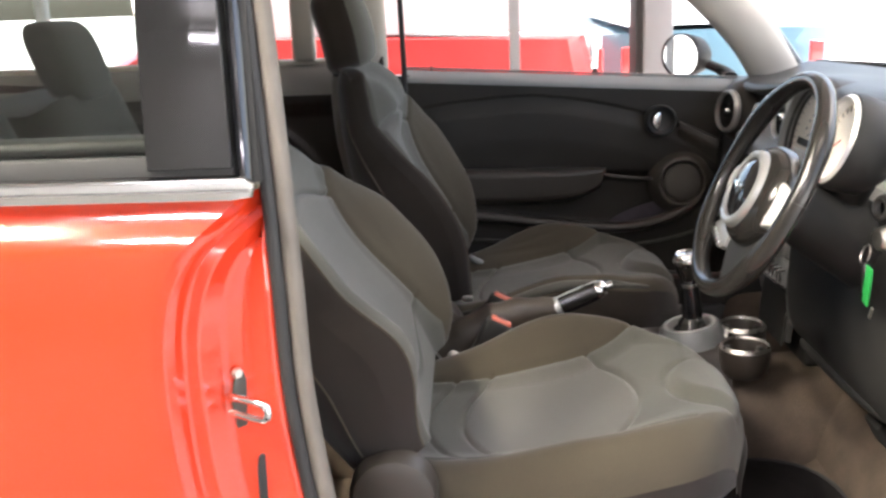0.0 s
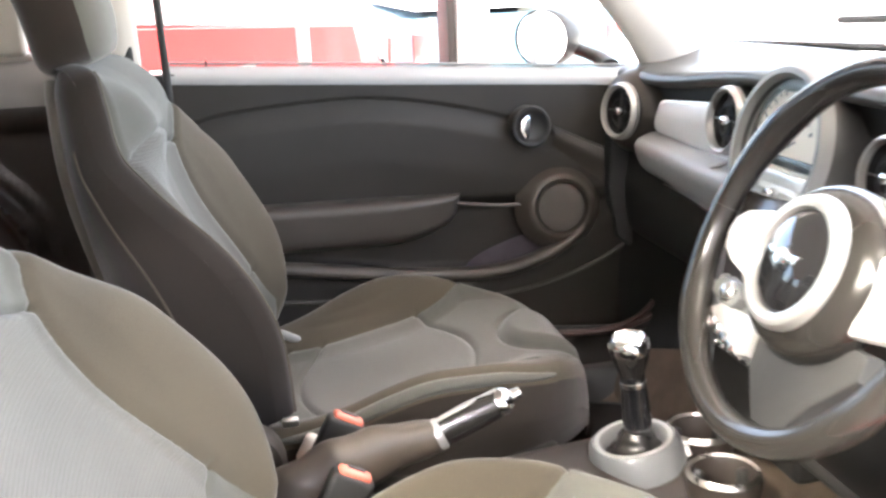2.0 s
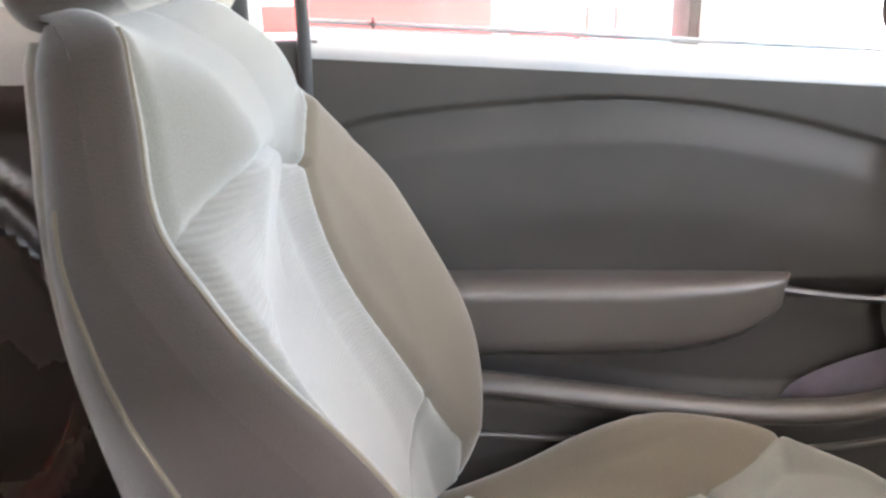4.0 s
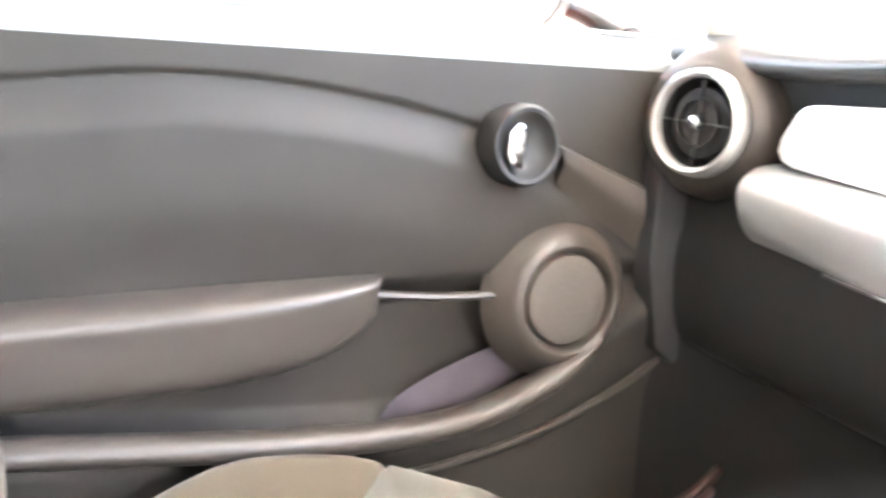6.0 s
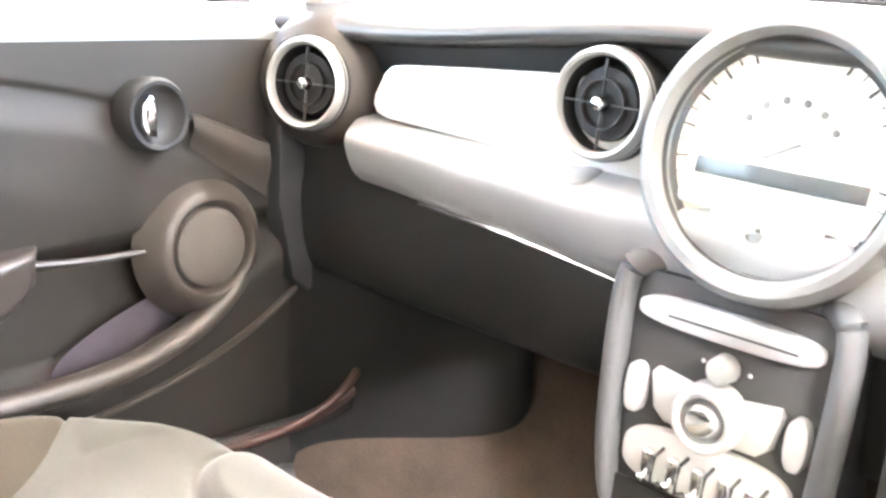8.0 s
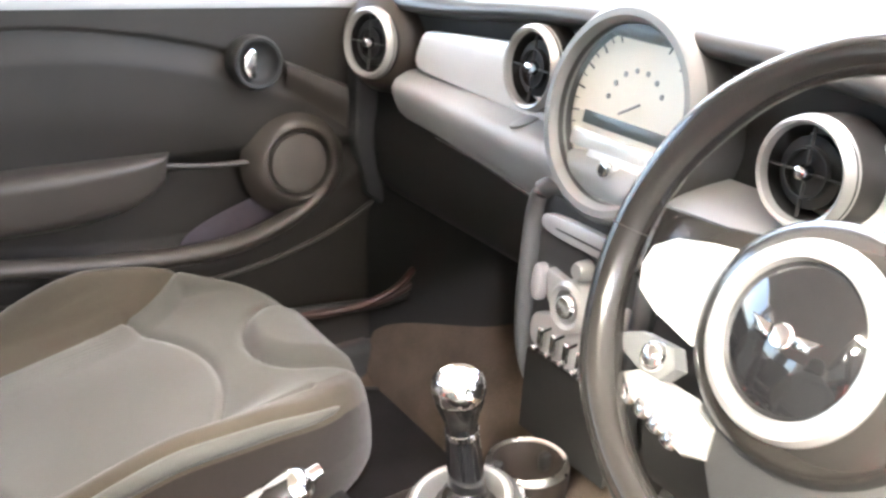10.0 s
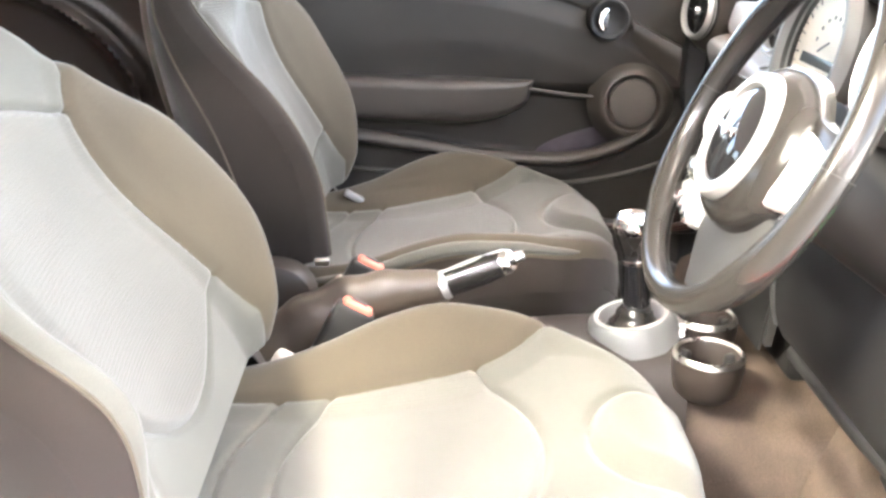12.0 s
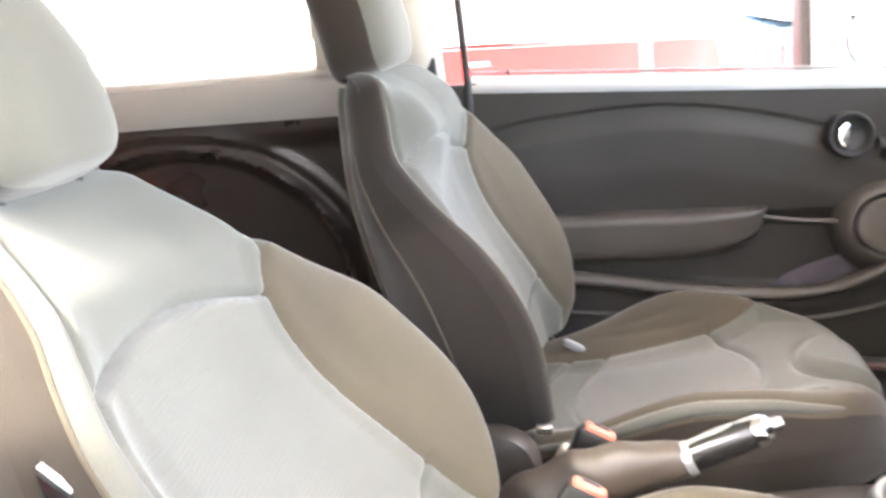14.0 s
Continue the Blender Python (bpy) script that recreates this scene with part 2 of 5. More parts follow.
def tube(pts, radius, n=12, flat=1.0, side=None, closed=False):
    """A tube along pts; flat squeezes it along the second axis; radius is a number or a function of 0..1."""
    bm, pts = bmesh.new(), [Vector(q) for q in pts]
    rings = []
    k = len(pts)
    for i, q in enumerate(pts):
        a = pts[(i - 1) % k] if closed or i else pts[0]
        b = pts[(i + 1) % k] if closed or i < k - 1 else pts[-1]
        d = (b - a).normalized()
        s = Vector(side) if side else Vector((0, 0, 1)) if abs(d.z) < 0.9 else Vector((1, 0, 0))
        x = d.cross(s).normalized()
        y = d.cross(x).normalized()
        r = radius(i / (k - 1)) if callable(radius) else radius
        rings.append([bm.verts.new(q + r * math.cos(2 * math.pi * j / n) * x + r * flat * math.sin(2 * math.pi * j / n) * y) for j in range(n)])
    for a, b in zip(rings, rings[1:] + rings[:1] if closed else rings[1:]):
        for j in range(n):
            bm.faces.new((a[j], a[(j + 1) % n], b[(j + 1) % n], b[j]))
    if not closed:
        bm.faces.new(rings[0])
        bm.faces.new(rings[-1])
    return bm


def plate(outline, thick, bev=0.002, m=Matrix(), seg=2):
    """A flat outline in local x, y made thick along local z, from 0 up, with rounded edges."""
    bm = bmesh.new()
    f = bm.faces.new([bm.verts.new((x, y, 0)) for x, y in outline])
    top = bmesh.ops.extrude_face_region(bm, geom=[f])["geom"]
    bmesh.ops.translate(bm, verts=[v for v in top if isinstance(v, bmesh.types.BMVert)], vec=(0, 0, thick))
    if bev:
        es = [e for e in bm.edges if all(abs(v.co.z - thick) < 1e-6 for v in e.verts)]
        bmesh.ops.bevel(bm, geom=es, offset=bev, segments=seg, profile=0.5, affect="EDGES")
    bm.transform(m)
    return bm


def oval(a, b, n=32, power=2.0, cx=0.0, cy=0.0):
    out = []
    for i in range(n):
        c, s = math.cos(2 * math.pi * i / n), math.sin(2 * math.pi * i / n)
        out.append((cx + a * math.copysign(abs(c) ** (2 / power), c), cy + b * math.copysign(abs(s) ** (2 / power), s)))
    return out


def facing(at, normal, up=(0, 0, 1)):
    """A pose whose local z is the normal and local y points up."""
    z = Vector(normal).normalized()
    x = Vector(up).cross(z).normalized()
    y = z.cross(x)
    return Matrix((x, y, z)).transposed().to_4x4() if at is None else Matrix.Translation(at) @ Matrix((x, y, z)).transposed().to_4x4()


def smooth(a, b, x):
    t = min(1, max(0, (x - a) / (b - a)))
    return t * t * (3 - 2 * t)


def table(rows, x):
    """A smooth value at x, on a curve through (x, value) rows."""
    if x <= rows[0][0]:
        return rows[0][1]
    n = len(rows)
    for i in range(n - 1):
        (x0, a), (x1, b) = rows[i], rows[i + 1]
        if x <= x1:
            h = x1 - x0
            m0 = (b - rows[i - 1][1]) / (x1 - rows[i - 1][0]) if i else (b - a) / h
            m1 = (rows[i + 2][1] - a) / (rows[i + 2][0] - x0) if i < n - 2 else (b - a) / h
            t = (x - x0) / h
            return a * (2 * t ** 3 - 3 * t * t + 1) + b * (3 * t * t - 2 * t ** 3) + h * (m0 * (t ** 3 - 2 * t * t + t) + m1 * (t ** 3 - t * t))
    return rows[-1][1]


# ---- the showroom ----
def showroom():
    tagged(link("floor", span((-9, -7, -0.2), (2.2, 2.75, 0.0), 0), TILE), "grey polished showroom floor tiles", "floor", kind="structure")
    tagged(link("wall_south", span((-9, -7.2, 0), (2.2, -7.0, 3.3), 0), PLASTER), "plain pale grey showroom wall", "wall", kind="structure")
    tagged(link("wall_west", span((-9.2, -7, 0), (-9, 2.75, 3.3), 0), PLASTER), "plain pale grey showroom wall", "wall", kind="structure")
    # beyond y 2.75 an unseen overhang, added to keep daylight off the passenger side
    tagged(link("ceiling", span((-9, -7, 3.3), (2.2, 5.2, 3.5), 0), PLASTER), "pale showroom ceiling, run out past the glazing to cut daylight", "ceiling", kind="structure")
    g = span((-120, -120, -0.22), (120, 120, -0.02), 0)
    tagged(link("ground", g, CONCRETE), "pale sunlit forecourt paving", "ground", kind="structure")
    # glazed fronts: sill and head rails
    for rail in (span((-9, 2.55, 0), (2.1, 2.70, 0.12), 0.01), span((-9, 2.55, 3.15), (2.1, 2.70, 3.3), 0.01),
                 span((2.05, -7, 0), (2.2, 2.7, 0.12), 0.01), span((2.05, -7, 3.15), (2.2, 2.7, 3.3), 0.01)):
        tagged(link("window_rail", rail, FRAME_GREY), "grey metal rail of the glazed showroom front", "window rail", kind="structure")


showroom()


def column(x, y, w, d, label, group=""):
    t = thing("column", label, "column", group)
    part("shaft", span((x - w / 2, y - d / 2, 0.0), (x + w / 2, y + d / 2, 3.3), 0.008), FRAME_GREY, t)
    part("edge_strip", span((x - w / 2 - 0.03, y - d / 2 + 0.01, 0.0), (x - w / 2, y + d / 2, 3.3), 0.004), PLASTIC_SOFT, t, "darker edge strip")
    return t


column(0.925, 2.56, 0.125, 0.2, "grey painted steel column beside the glazing")


def mullion(x, y, w=0.045):
    m = link("window_mullion", span((x - w / 2, y - 0.03, 0.1), (x + w / 2, y + 0.03, 3.17), 0.004), FRAME_GREY)
    tagged(m, "slim grey window mullion of the showroom front", "mullion", "mullions of the showroom front", "structure")


for mx, my in ((-7.5, 2.62), (-5.7, 2.62), (-3.9, 2.62), (-1.75, 2.62), (0.325, 2.62), (2.12, 2.62), (2.12, 0.9), (2.12, -0.9), (2.12, -2.7), (2.12, -4.5)):
    mullion(mx, my)


def ceiling_light(diffuser, drop=0.0, half=0.78):
    t = thing("ceiling_light", "long white ceiling light with a glowing diffuser" if half > 0.5 else "short white ceiling light with a glowing diffuser", "ceiling light", "ceiling lights of the showroom")
    part("frame", join(span((-half, -0.11, -0.06), (half, -0.09, 0.0), 0.004), span((-half, 0.09, -0.06), (half, 0.11, 0.0), 0.004),
                       span((-half, -0.09, -0.06), (0.02 - half, 0.09, 0.0), 0.004), span((half - 0.02, -0.09, -0.06), (half, 0.09, 0.0), 0.004)), WHITE_PAINT, t)
    part("diffuser", span((0.02 - half, -0.09, -0.05), (half - 0.02, 0.09, -0.03), 0.003), diffuser, t)
    for s in (-1, 1):
        if drop:
            part("hanger", tube([(s * 0.6, 0, -0.03), (s * 0.6, 0, drop)], 0.006, 8), WHITE_PAINT, t, "thin hanging rod")
    return t


far_light = ceiling_light(LAMP_DIM, 0.46)
far_light.location = (-0.35, -5.9, 2.84)
first_light = ceiling_light(LAMP)
first_light.location, first_light.rotation_euler = (-1.75, -1.85, 3.3), (0, 0, radians(90))
short_light = ceiling_light(LAMP_SHORT, half=0.25)
short_light.location = (-1.2, -3.25, 3.3)
rear_light = ceiling_light(LAMP_REAR)
rear_light.location = (-3.3, -2.0, 3.3)
front_light = ceiling_light(LAMP_FRONT)
front_light.location = (0.7, -1.9, 3.3)


# ---- cloth front seats ----
def region_sheet(pos, fields, label_of, na, nb):
    """A sheet over a in 0..1 and b in -1..1, cut along the lines where the fields are zero; one bmesh per label."""
    polys = []
    for i in range(na):
        for j in range(nb):
            q = [(i / na, 2 * j / nb - 1), (i / na, 2 * (j + 1) / nb - 1), ((i + 1) / na, 2 * (j + 1) / nb - 1), ((i + 1) / na, 2 * j / nb - 1)]
            polys.append(q)
    for F in fields:
        cut = []
        for q in polys:
            v = [F(*p) for p in q]
            v = [0.0 if abs(x) < 0.0007 else x for x in v]
            if min(v) >= 0 or max(v) <= 0:
                cut.append(q)
                continue
            high, low = [], []
            for k in range(len(q)):
                p, r, x, y = q[k], q[(k + 1) % len(q)], v[k], v[(k + 1) % len(q)]
                if x >= 0:
                    high.append(p)
                if x <= 0:
                    low.append(p)
                if x * y < 0:
                    t = x / (x - y)
                    m = (p[0] + t * (r[0] - p[0]), p[1] + t * (r[1] - p[1]))
                    high.append(m)
                    low.append(m)
            cut += [c for c in (high, low) if len(c) > 2]
        polys = cut
    out = {}
    for q in polys:
        lab = label_of(sum(p[0] for p in q) / len(q), sum(p[1] for p in q) / len(q))
        bm, seen = out.setdefault(lab, (bmesh.new(), {}))
        vs = []
        for p in q:
            key = (round(p[0], 5), round(p[1], 5))
            if key not in seen:
                seen[key] = bm.verts.new(pos(*p))
            if seen[key] not in vs:
                vs.append(seen[key])
        if len(vs) > 2:
            bm.faces.new(vs)
    return {k: v[0] for k, v in out.items()}


BACK_L = 0.545
BACK_W = ((0, 0.218), (0.15, 0.243), (0.32, 0.252), (0.48, 0.240), (0.62, 0.222), (0.74, 0.188), (0.83, 0.164), (0.92, 0.146), (1, 0.128))


def round_end(a, start):
    return math.sqrt(max(0.02, 1 - (max(0, a - start) / (1 - start)) ** 2 * 0.985)) if a > start else 1.0


def front_seat(name, x, y, recline, label, outer):
    seat = thing(name, label, "car seat", "front seats", at=(x, y, 0.50))
    R = Matrix.Rotation(-radians(recline), 4, "Y") @ Matrix.Identity(4)
    up, fwd = Vector((-math.sin(radians(recline)), 0, math.cos(radians(recline)))), Vector((math.cos(radians(recline)), 0, math.sin(radians(recline))))

    # backrest
    def half(a, b=1.0):
        return table(BACK_W, a) + ((0.017 if b < 0 else 0.028) * math.exp(-((a - 0.64) / 0.2) ** 2) + (0.014 * math.exp(-((a - 0.73) / 0.11) ** 2) if b > 0 else 0.0) if outer > 0 else 0.036 * math.exp(-((a - 0.60) / 0.28) ** 2) if b < 0 else 0.0)

    def inner(a, b=1.0):  # where the bolsters begin
        wide = table(((0, 0.200), (0.1, 0.188), (0.28, 0.148), (0.45, 0.122), (0.56, 0.120), (0.65, 0.136), (0.74, 0.176), (0.80, 0.21), (0.9, 0.4), (1, 0.5)), a)
        return wide if b > 0 else half(a, b) - (0.016 + 0.026 * smooth(0.0, 0.35, a) if outer < 0 else 0.030)

    def f_bolster(a, b):
        return abs(b) * half(a, b) - inner(a, b)

    def f_edge(a, b):  # the dark side cloth wraps over the near edge
        return -b * half(a, b) - half(a, b) + table(((0, 0.012), (0.7, 0.012), (0.8, 0.014), (1, 0.016)), a)

    def f_arc(a, b):
        y1 = b * half(a, b) + 0.05
        return (a - (0.715 + (0.042 if outer > 0 else 0) - (0.075 * (y1 / 0.18) ** 2 if y1 > 0 else 0.045 * (y1 / 0.15) ** 2))) * BACK_L

    def f_low(a, b):
        return (a - 0.07 - 0.12 * (b * half(a, b) / 0.15) ** 2) * BACK_L

    def back_depth(a, b):
        w, yy = half(a, b), abs(b) * half(a, b)
        d = 0.052 - 0.04 * smooth(0.75, 1.0, a) - 0.012 * math.cos(min(1, yy / 0.16) * math.pi / 2) * smooth(0, 0.2, a) + 0.018 * math.exp(-((a - 0.25) / 0.2) ** 2)
        if outer > 0 and b < 0:  # a firm crest below, a rounded shoulder above
            crest = table(((0, 0.085), (0.1, 0.100), (0.2, 0.112), (0.3, 0.114), (0.4, 0.105), (0.5, 0.086), (0.6, 0.058), (0.68, 0.036), (0.757, 0.018), (0.865, 0.022), (0.93, 0.026), (1, 0.030)), a)
            start = w - 0.075 + (0.135 - w) * smooth(0.55, 0.74, a)
            d += 0.022 * smooth(0.55, 0.74, a) * smooth(1.0, 0.85, a)
            d += (crest - d) * smooth(start, w - 0.012, yy)
            edge = max(0, yy - (w - 0.012)) / 0.012
            d -= 0.028 * (1 - math.sqrt(max(0, 1 - edge ** 2)))
        else:
            hgt = table(((0, 0.05), (0.15, 0.068), (0.35, 0.074), (0.55, 0.064), (0.66, 0.042), (0.75, 0.016), (0.82, 0.0), (0.9, 0), (1, 0)), a)
            hgt *= 1.0 - 0.35 * smooth(0.5, 0.68, a) if outer < 0 and b > 0 else 1.0
            hgt *= (1.0 - 0.33 * smooth(0.3, 0.5, a)) * (0.2 + 0.55 * smooth(0.0, 0.3, a)) if b < 0 else 1.0
            n0 = min(inner(a, b), w)
            lead = 0.03 if b > 0 else 0.045
            if yy > n0 - lead:
                d += hgt * smooth(n0 - lead, max(n0 + 0.02, w - 0.020), yy)
            edge = max(0, yy - (w - 0.035)) / 0.035
            d -= (0.045 + 0.35 * hgt) * (1 - math.sqrt(max(0, 1 - edge ** 2)))
        if outer > 0:  # a hollow between the bolsters, a forward shoulder beside the door
            d -= 0.013 * smooth(1.0, 0.55, yy / max(0.05, min(inner(a, b), w))) * smooth(0.80, 0.65, a)
            d += table(((0.66, 0), (0.76, 0.013), (0.81, 0.025), (0.87, 0.037), (0.93, 0.034), (1, 0.028)), a) * smooth(-0.9, 0.95, b)
        for F, on in ((f_bolster(a, b), a < (0.77 if b > 0 else 0.95)), (f_arc(a, b), f_bolster(a, b) < 0.002), (f_low(a, b), f_bolster(a, b) < 0.002)):
            if on:
                d -= 0.0060 * math.exp(-(F / 0.0045) ** 2)
        d += 0.004 * smooth(0, 0.014, -f_arc(a, b)) * smooth(0, 0.014, -f_bolster(a, b)) * smooth(0, 0.014, f_low(a, b))
        return d * round_end(a, 0.93) - 0.05 * (1 - round_end(a, 0.93))

    def back_pos(a, b):
        rr = 0.55 + 0.45 * round_end(a, 0.93)
        return up * (a * BACK_L) + fwd * back_depth(a, b) + Vector((0, b * half(a, b) * rr, 0))

    def back_label(a, b):
        if f_edge(a, b) > 0:
            return "wrap"
        if f_bolster(a, b) > 0 and (b > 0 or a < 0.80):
            return "outer" if b > 0 else "inner"
        return "shoulder" if f_arc(a, b) > 0 else "insert" if f_low(a, b) > 0 else "lumbar"

    def back_shell(u, v):
        w, t = half(u, math.cos(math.pi * v)), table(((0, 0.09), (0.2, 0.102), (0.45, 0.090), (0.6, 0.080), (0.77, 0.067), (0.93, 0.044), (1, 0.03)), u) * round_end(u, 0.93)
        rr = 0.55 + 0.45 * round_end(u, 0.93)
        c, s = math.cos(math.pi * v), math.sin(math.pi * v)
        e = back_depth(u, -1.0) + (back_depth(u, 1.0) - back_depth(u, -1.0)) * (c + 1) / 2
        yy = w * rr * math.copysign(abs(c) ** 0.55, c)
        d = e - (t + e) * abs(s) ** 0.8
        return up * (u * BACK_L) + fwd * d + Vector((0, yy * (1 + 0.012 * s), 0))

    rest = part("backrest", surface(back_shell, 44, 26), CLOTH_SIDE, seat, "dark grained side and rear panels")
    sheets = region_sheet(back_pos, (f_edge, f_bolster, f_arc, f_low), back_label, 150, 130)
    mats = dict(wrap=CLOTH_SIDE, outer=CLOTH_BOLSTER, inner=CLOTH_PANEL, shoulder=CLOTH_PANEL, insert=CLOTH_INSERT_BACK, lumbar=CLOTH_PANEL)
    names = dict(wrap="side_wrap", outer="side_bolster", inner="side_bolster", shoulder="shoulder_panel", insert="centre_insert", lumbar="lumbar_panel")
    labels = dict(wrap="dark brown side cloth", outer="brown-grey cloth", inner="grey-green cloth", shoulder="grey-green cloth", insert="pale grey ribbed cloth", lumbar="grey-green cloth")
    for k, bm in sheets.items():
        part(names[k], bm, mats[k], rest, labels[k], 60)
    # a soft roll along the outer bolster edge, below the shoulder
    line = [back_pos(i / 70 * 0.79, 0.995) + fwd * 0.002 for i in range(71)]
    part("edge_roll", tube(line, lambda t: 0.0085 * smooth(1.02, 0.86, t) + 0.0012, 10), CLOTH_PANEL, rest, "pale grey-green rolled edge")
    seam = [back_pos(i / 60 * 0.95, -1 + table(((0, 0.012), (0.7, 0.012), (0.8, 0.014), (1, 0.016)), i / 60 * 0.95) / half(i / 60 * 0.95, -1)) for i in range(61)]
    part("piping", tube(seam, 0.0022, 6), CLOTH_BOLSTER, rest, "stitched edge piping")

    for v0, rad, mat in ((0.13, 0.0018, CLOTH_BOLSTER), (0.87, 0.0018, CLOTH_BOLSTER), (0.405, 0.010, PIPING), (0.595, 0.010, PIPING)):
        seam = [back_shell(i / 50 * (0.80 if rad < 0.002 else 0.955), v0) for i in range(4, 51)]
        part("side_seam", tube(seam, rad if rad < 0.002 else lambda t: 0.003 + 0.011 * smooth(0.15, 0.75, t), 10), mat, rest, "stitched seam on the side panel")

    # headrest
    hc = up * (BACK_L + 0.070) + fwd * 0.005

    def head(u, v):
        th, ph = math.pi * (u - 0.5), 2 * math.pi * v
        pw = lambda c, e: math.copysign(abs(c) ** e, c)
        yy = 0.118 * pw(math.cos(th), 0.35) * pw(math.cos(ph), 0.55)
        dd = 0.052 * pw(math.cos(th), 0.35) * pw(math.sin(ph), 0.6)
        zz = 0.088 * pw(math.sin(th), 0.5)
        yy *= 1 - 0.14 * smooth(-0.02, 0.09, zz)
        dd += 0.012 * (1 - (yy / 0.12) ** 2) * (1 if dd > 0 else 0.3) - 0.012 * smooth(0, -0.09, zz)
        return hc + up * zz + fwd * dd + Vector((0, yy, 0))

    hd = part("headrest", surface(lambda u, v: head(u, 0.07 + v * 0.36), 26, 26), CLOTH_PANEL, seat, "rounded grey cloth headrest")
    for s in (-1, 1):
        part("post", tube([up * (BACK_L - 0.03) + Vector((0, s * 0.06, 0)) - fwd * 0.01, hc - up * 0.05 + Vector((0, s * 0.06, 0)) - fwd * 0.005], 0.007, 10), PLASTIC_SOFT, hd)
    part("rear_cover", surface(lambda u, v: head(u, 0.43 + v * 0.64), 26, 34), CLOTH_SIDE, hd, "dark sides and rear")

    # cushion
    CL = 0.575
    CW = ((0, 0.215), (0.25, 0.246), (0.50, 0.256), (0.66, 0.249), (0.78, 0.230), (0.87, 0.200), (0.94, 0.158), (0.98, 0.115), (1, 0.07))

    def cw(a):
        return table(CW, a)

    def ci(a, b=1.0):
        wide = table(((0, 0.150), (0.4, 0.155), (0.60, 0.165), (0.72, 0.20), (0.80, 0.26), (1, 0.5)), a)
        near = cw(a) - 0.066 + 0.020 * smooth(0.75, 1.0, a)
        return wide if b > 0 else max(wide, near) if a < 0.6 else near

    def c_bolster(a, b):
        return abs(b) * cw(a) - ci(a, b)

    def c_arc(a, b):
        return (a - (0.70 - 0.10 * (abs(b) * cw(a) / 0.155) ** 2)) * CL

    def c_rear(a, b):
        return (a - (0.205 + 0.085 * (abs(b) * cw(a) / 0.15) ** 2)) * CL

    def c_rear_seam(a, b):
        return (a - (0.10 + 0.085 * (abs(b) * cw(a) / 0.15) ** 2)) * CL

    def c_pad(a, b):  # the rounded knee pad in front
        return (math.hypot((b * cw(a) + 0.008) / 0.094, min(0, a - 0.895) * CL / 0.066) - 1) * 0.066

    def c_skirt(a, b):  # dark side cloth below the rolled edge beside the tunnel
        return -b * cw(a) - cw(a) + 0.009 if outer > 0 else -1.0

    def cush_pos(a, b):
        w, yy = cw(a), abs(b) * cw(a)
        x0 = -0.02 + a * CL - (0.025 * b * b * smooth(0.7, 1.0, a) if b < 0 and outer < 0 else 0.0)
        z = table(((0, -0.025), (0.3, -0.022), (0.55, 0.0), (0.78, 0.036), (0.9, 0.040), (1, 0.036)), a) - 0.010 * math.cos(min(1, yy / 0.17) * math.pi / 2)
        n0 = min(ci(a, b), w - 0.03)
        hgt = table(((0, 0.03), (0.12, 0.032), (0.25, 0.050), (0.40, 0.080), (0.52, 0.086), (0.66, 0.058), (0.79, 0.016), (0.88, 0.0), (0.95, 0), (1, 0)), a)
        hgt *= (0.48 if outer < 0 else 0.84) if b < 0 else 1.0
        lead = 0.035 if b > 0 else 0.06
        if yy > n0 - lead:
            z += hgt * smooth(n0 - lead, w - 0.026, yy)
        if outer > 0 and b > 0:  # creases in the cloth
            for k in (0, 1):
                z -= 0.003 * math.exp(-((yy - n0 - 0.022 - 0.02 * k - 0.008 * math.sin(a * 9 + k)) / 0.0035) ** 2) * smooth(0.22, 0.36, a - 0.06 * k) * smooth(0.62, 0.48, a)
        soft = 0.045 if b > 0 else 0.064 if outer < 0 else 0.036
        edge = max(0, yy - (w - soft)) / soft
        z -= (0.05 + 0.3 * hgt + (0.022 if b < 0 else 0.0)) * (1 - math.sqrt(max(0, 1 - edge ** 2)))
        nose = max(0, a - 0.86) / 0.14
        z -= 0.085 * (1 - math.sqrt(max(0, 1 - nose ** 2)))
        for F, on in ((c_bolster(a, b), a < 0.82), (c_arc(a, b), c_bolster(a, b) < 0.002), (c_rear(a, b), c_bolster(a, b) < 0.002), (c_rear_seam(a, b), c_bolster(a, b) < 0.002), (c_pad(a, b), 0.74 < a < 0.97)):
            if on:
                z -= 0.0058 * math.exp(-(F / 0.0045) ** 2)
        if c_pad(a, b) < 0 and 0.74 < a < 0.97:
            z += 0.016 * smooth(0, 0.022, -c_pad(a, b))
        return Vector((x0, b * w, z))

    def cush_label(a, b):
        if c_skirt(a, b) > 0:
            return "skirt"
        if c_bolster(a, b) > 0:
            return "outer" if b > 0 else "inner"
        if c_arc(a, b) > 0:
            return "front"
        return "insert" if c_rear(a, b) > 0 else "rear"

    def cush_shell(u, v):
        c, s = math.cos(math.pi * v), math.sin(math.pi * v)
        e = cush_pos(u, -1.0).lerp(cush_pos(u, 1.0), (c + 1) / 2)
        w = cw(u)
        low = table(((0, 0.09), (0.6, 0.095), (0.9, 0.075), (1, 0.02)), u)
        return Vector((e.x + 0.0, w * math.copysign(abs(c) ** 0.35, c), e.z - low * abs(s) ** 0.55))

    def nose_shell(u, v):
        p = cush_pos(1.0, 2 * v - 1)
        return Vector((p.x + 0.012 * math.sin(math.pi * min(1, u * 1.2)) - 0.05 * u * u, p.y * (1 + 0.03 * math.sin(math.pi * u)), p.z - 0.075 * u))

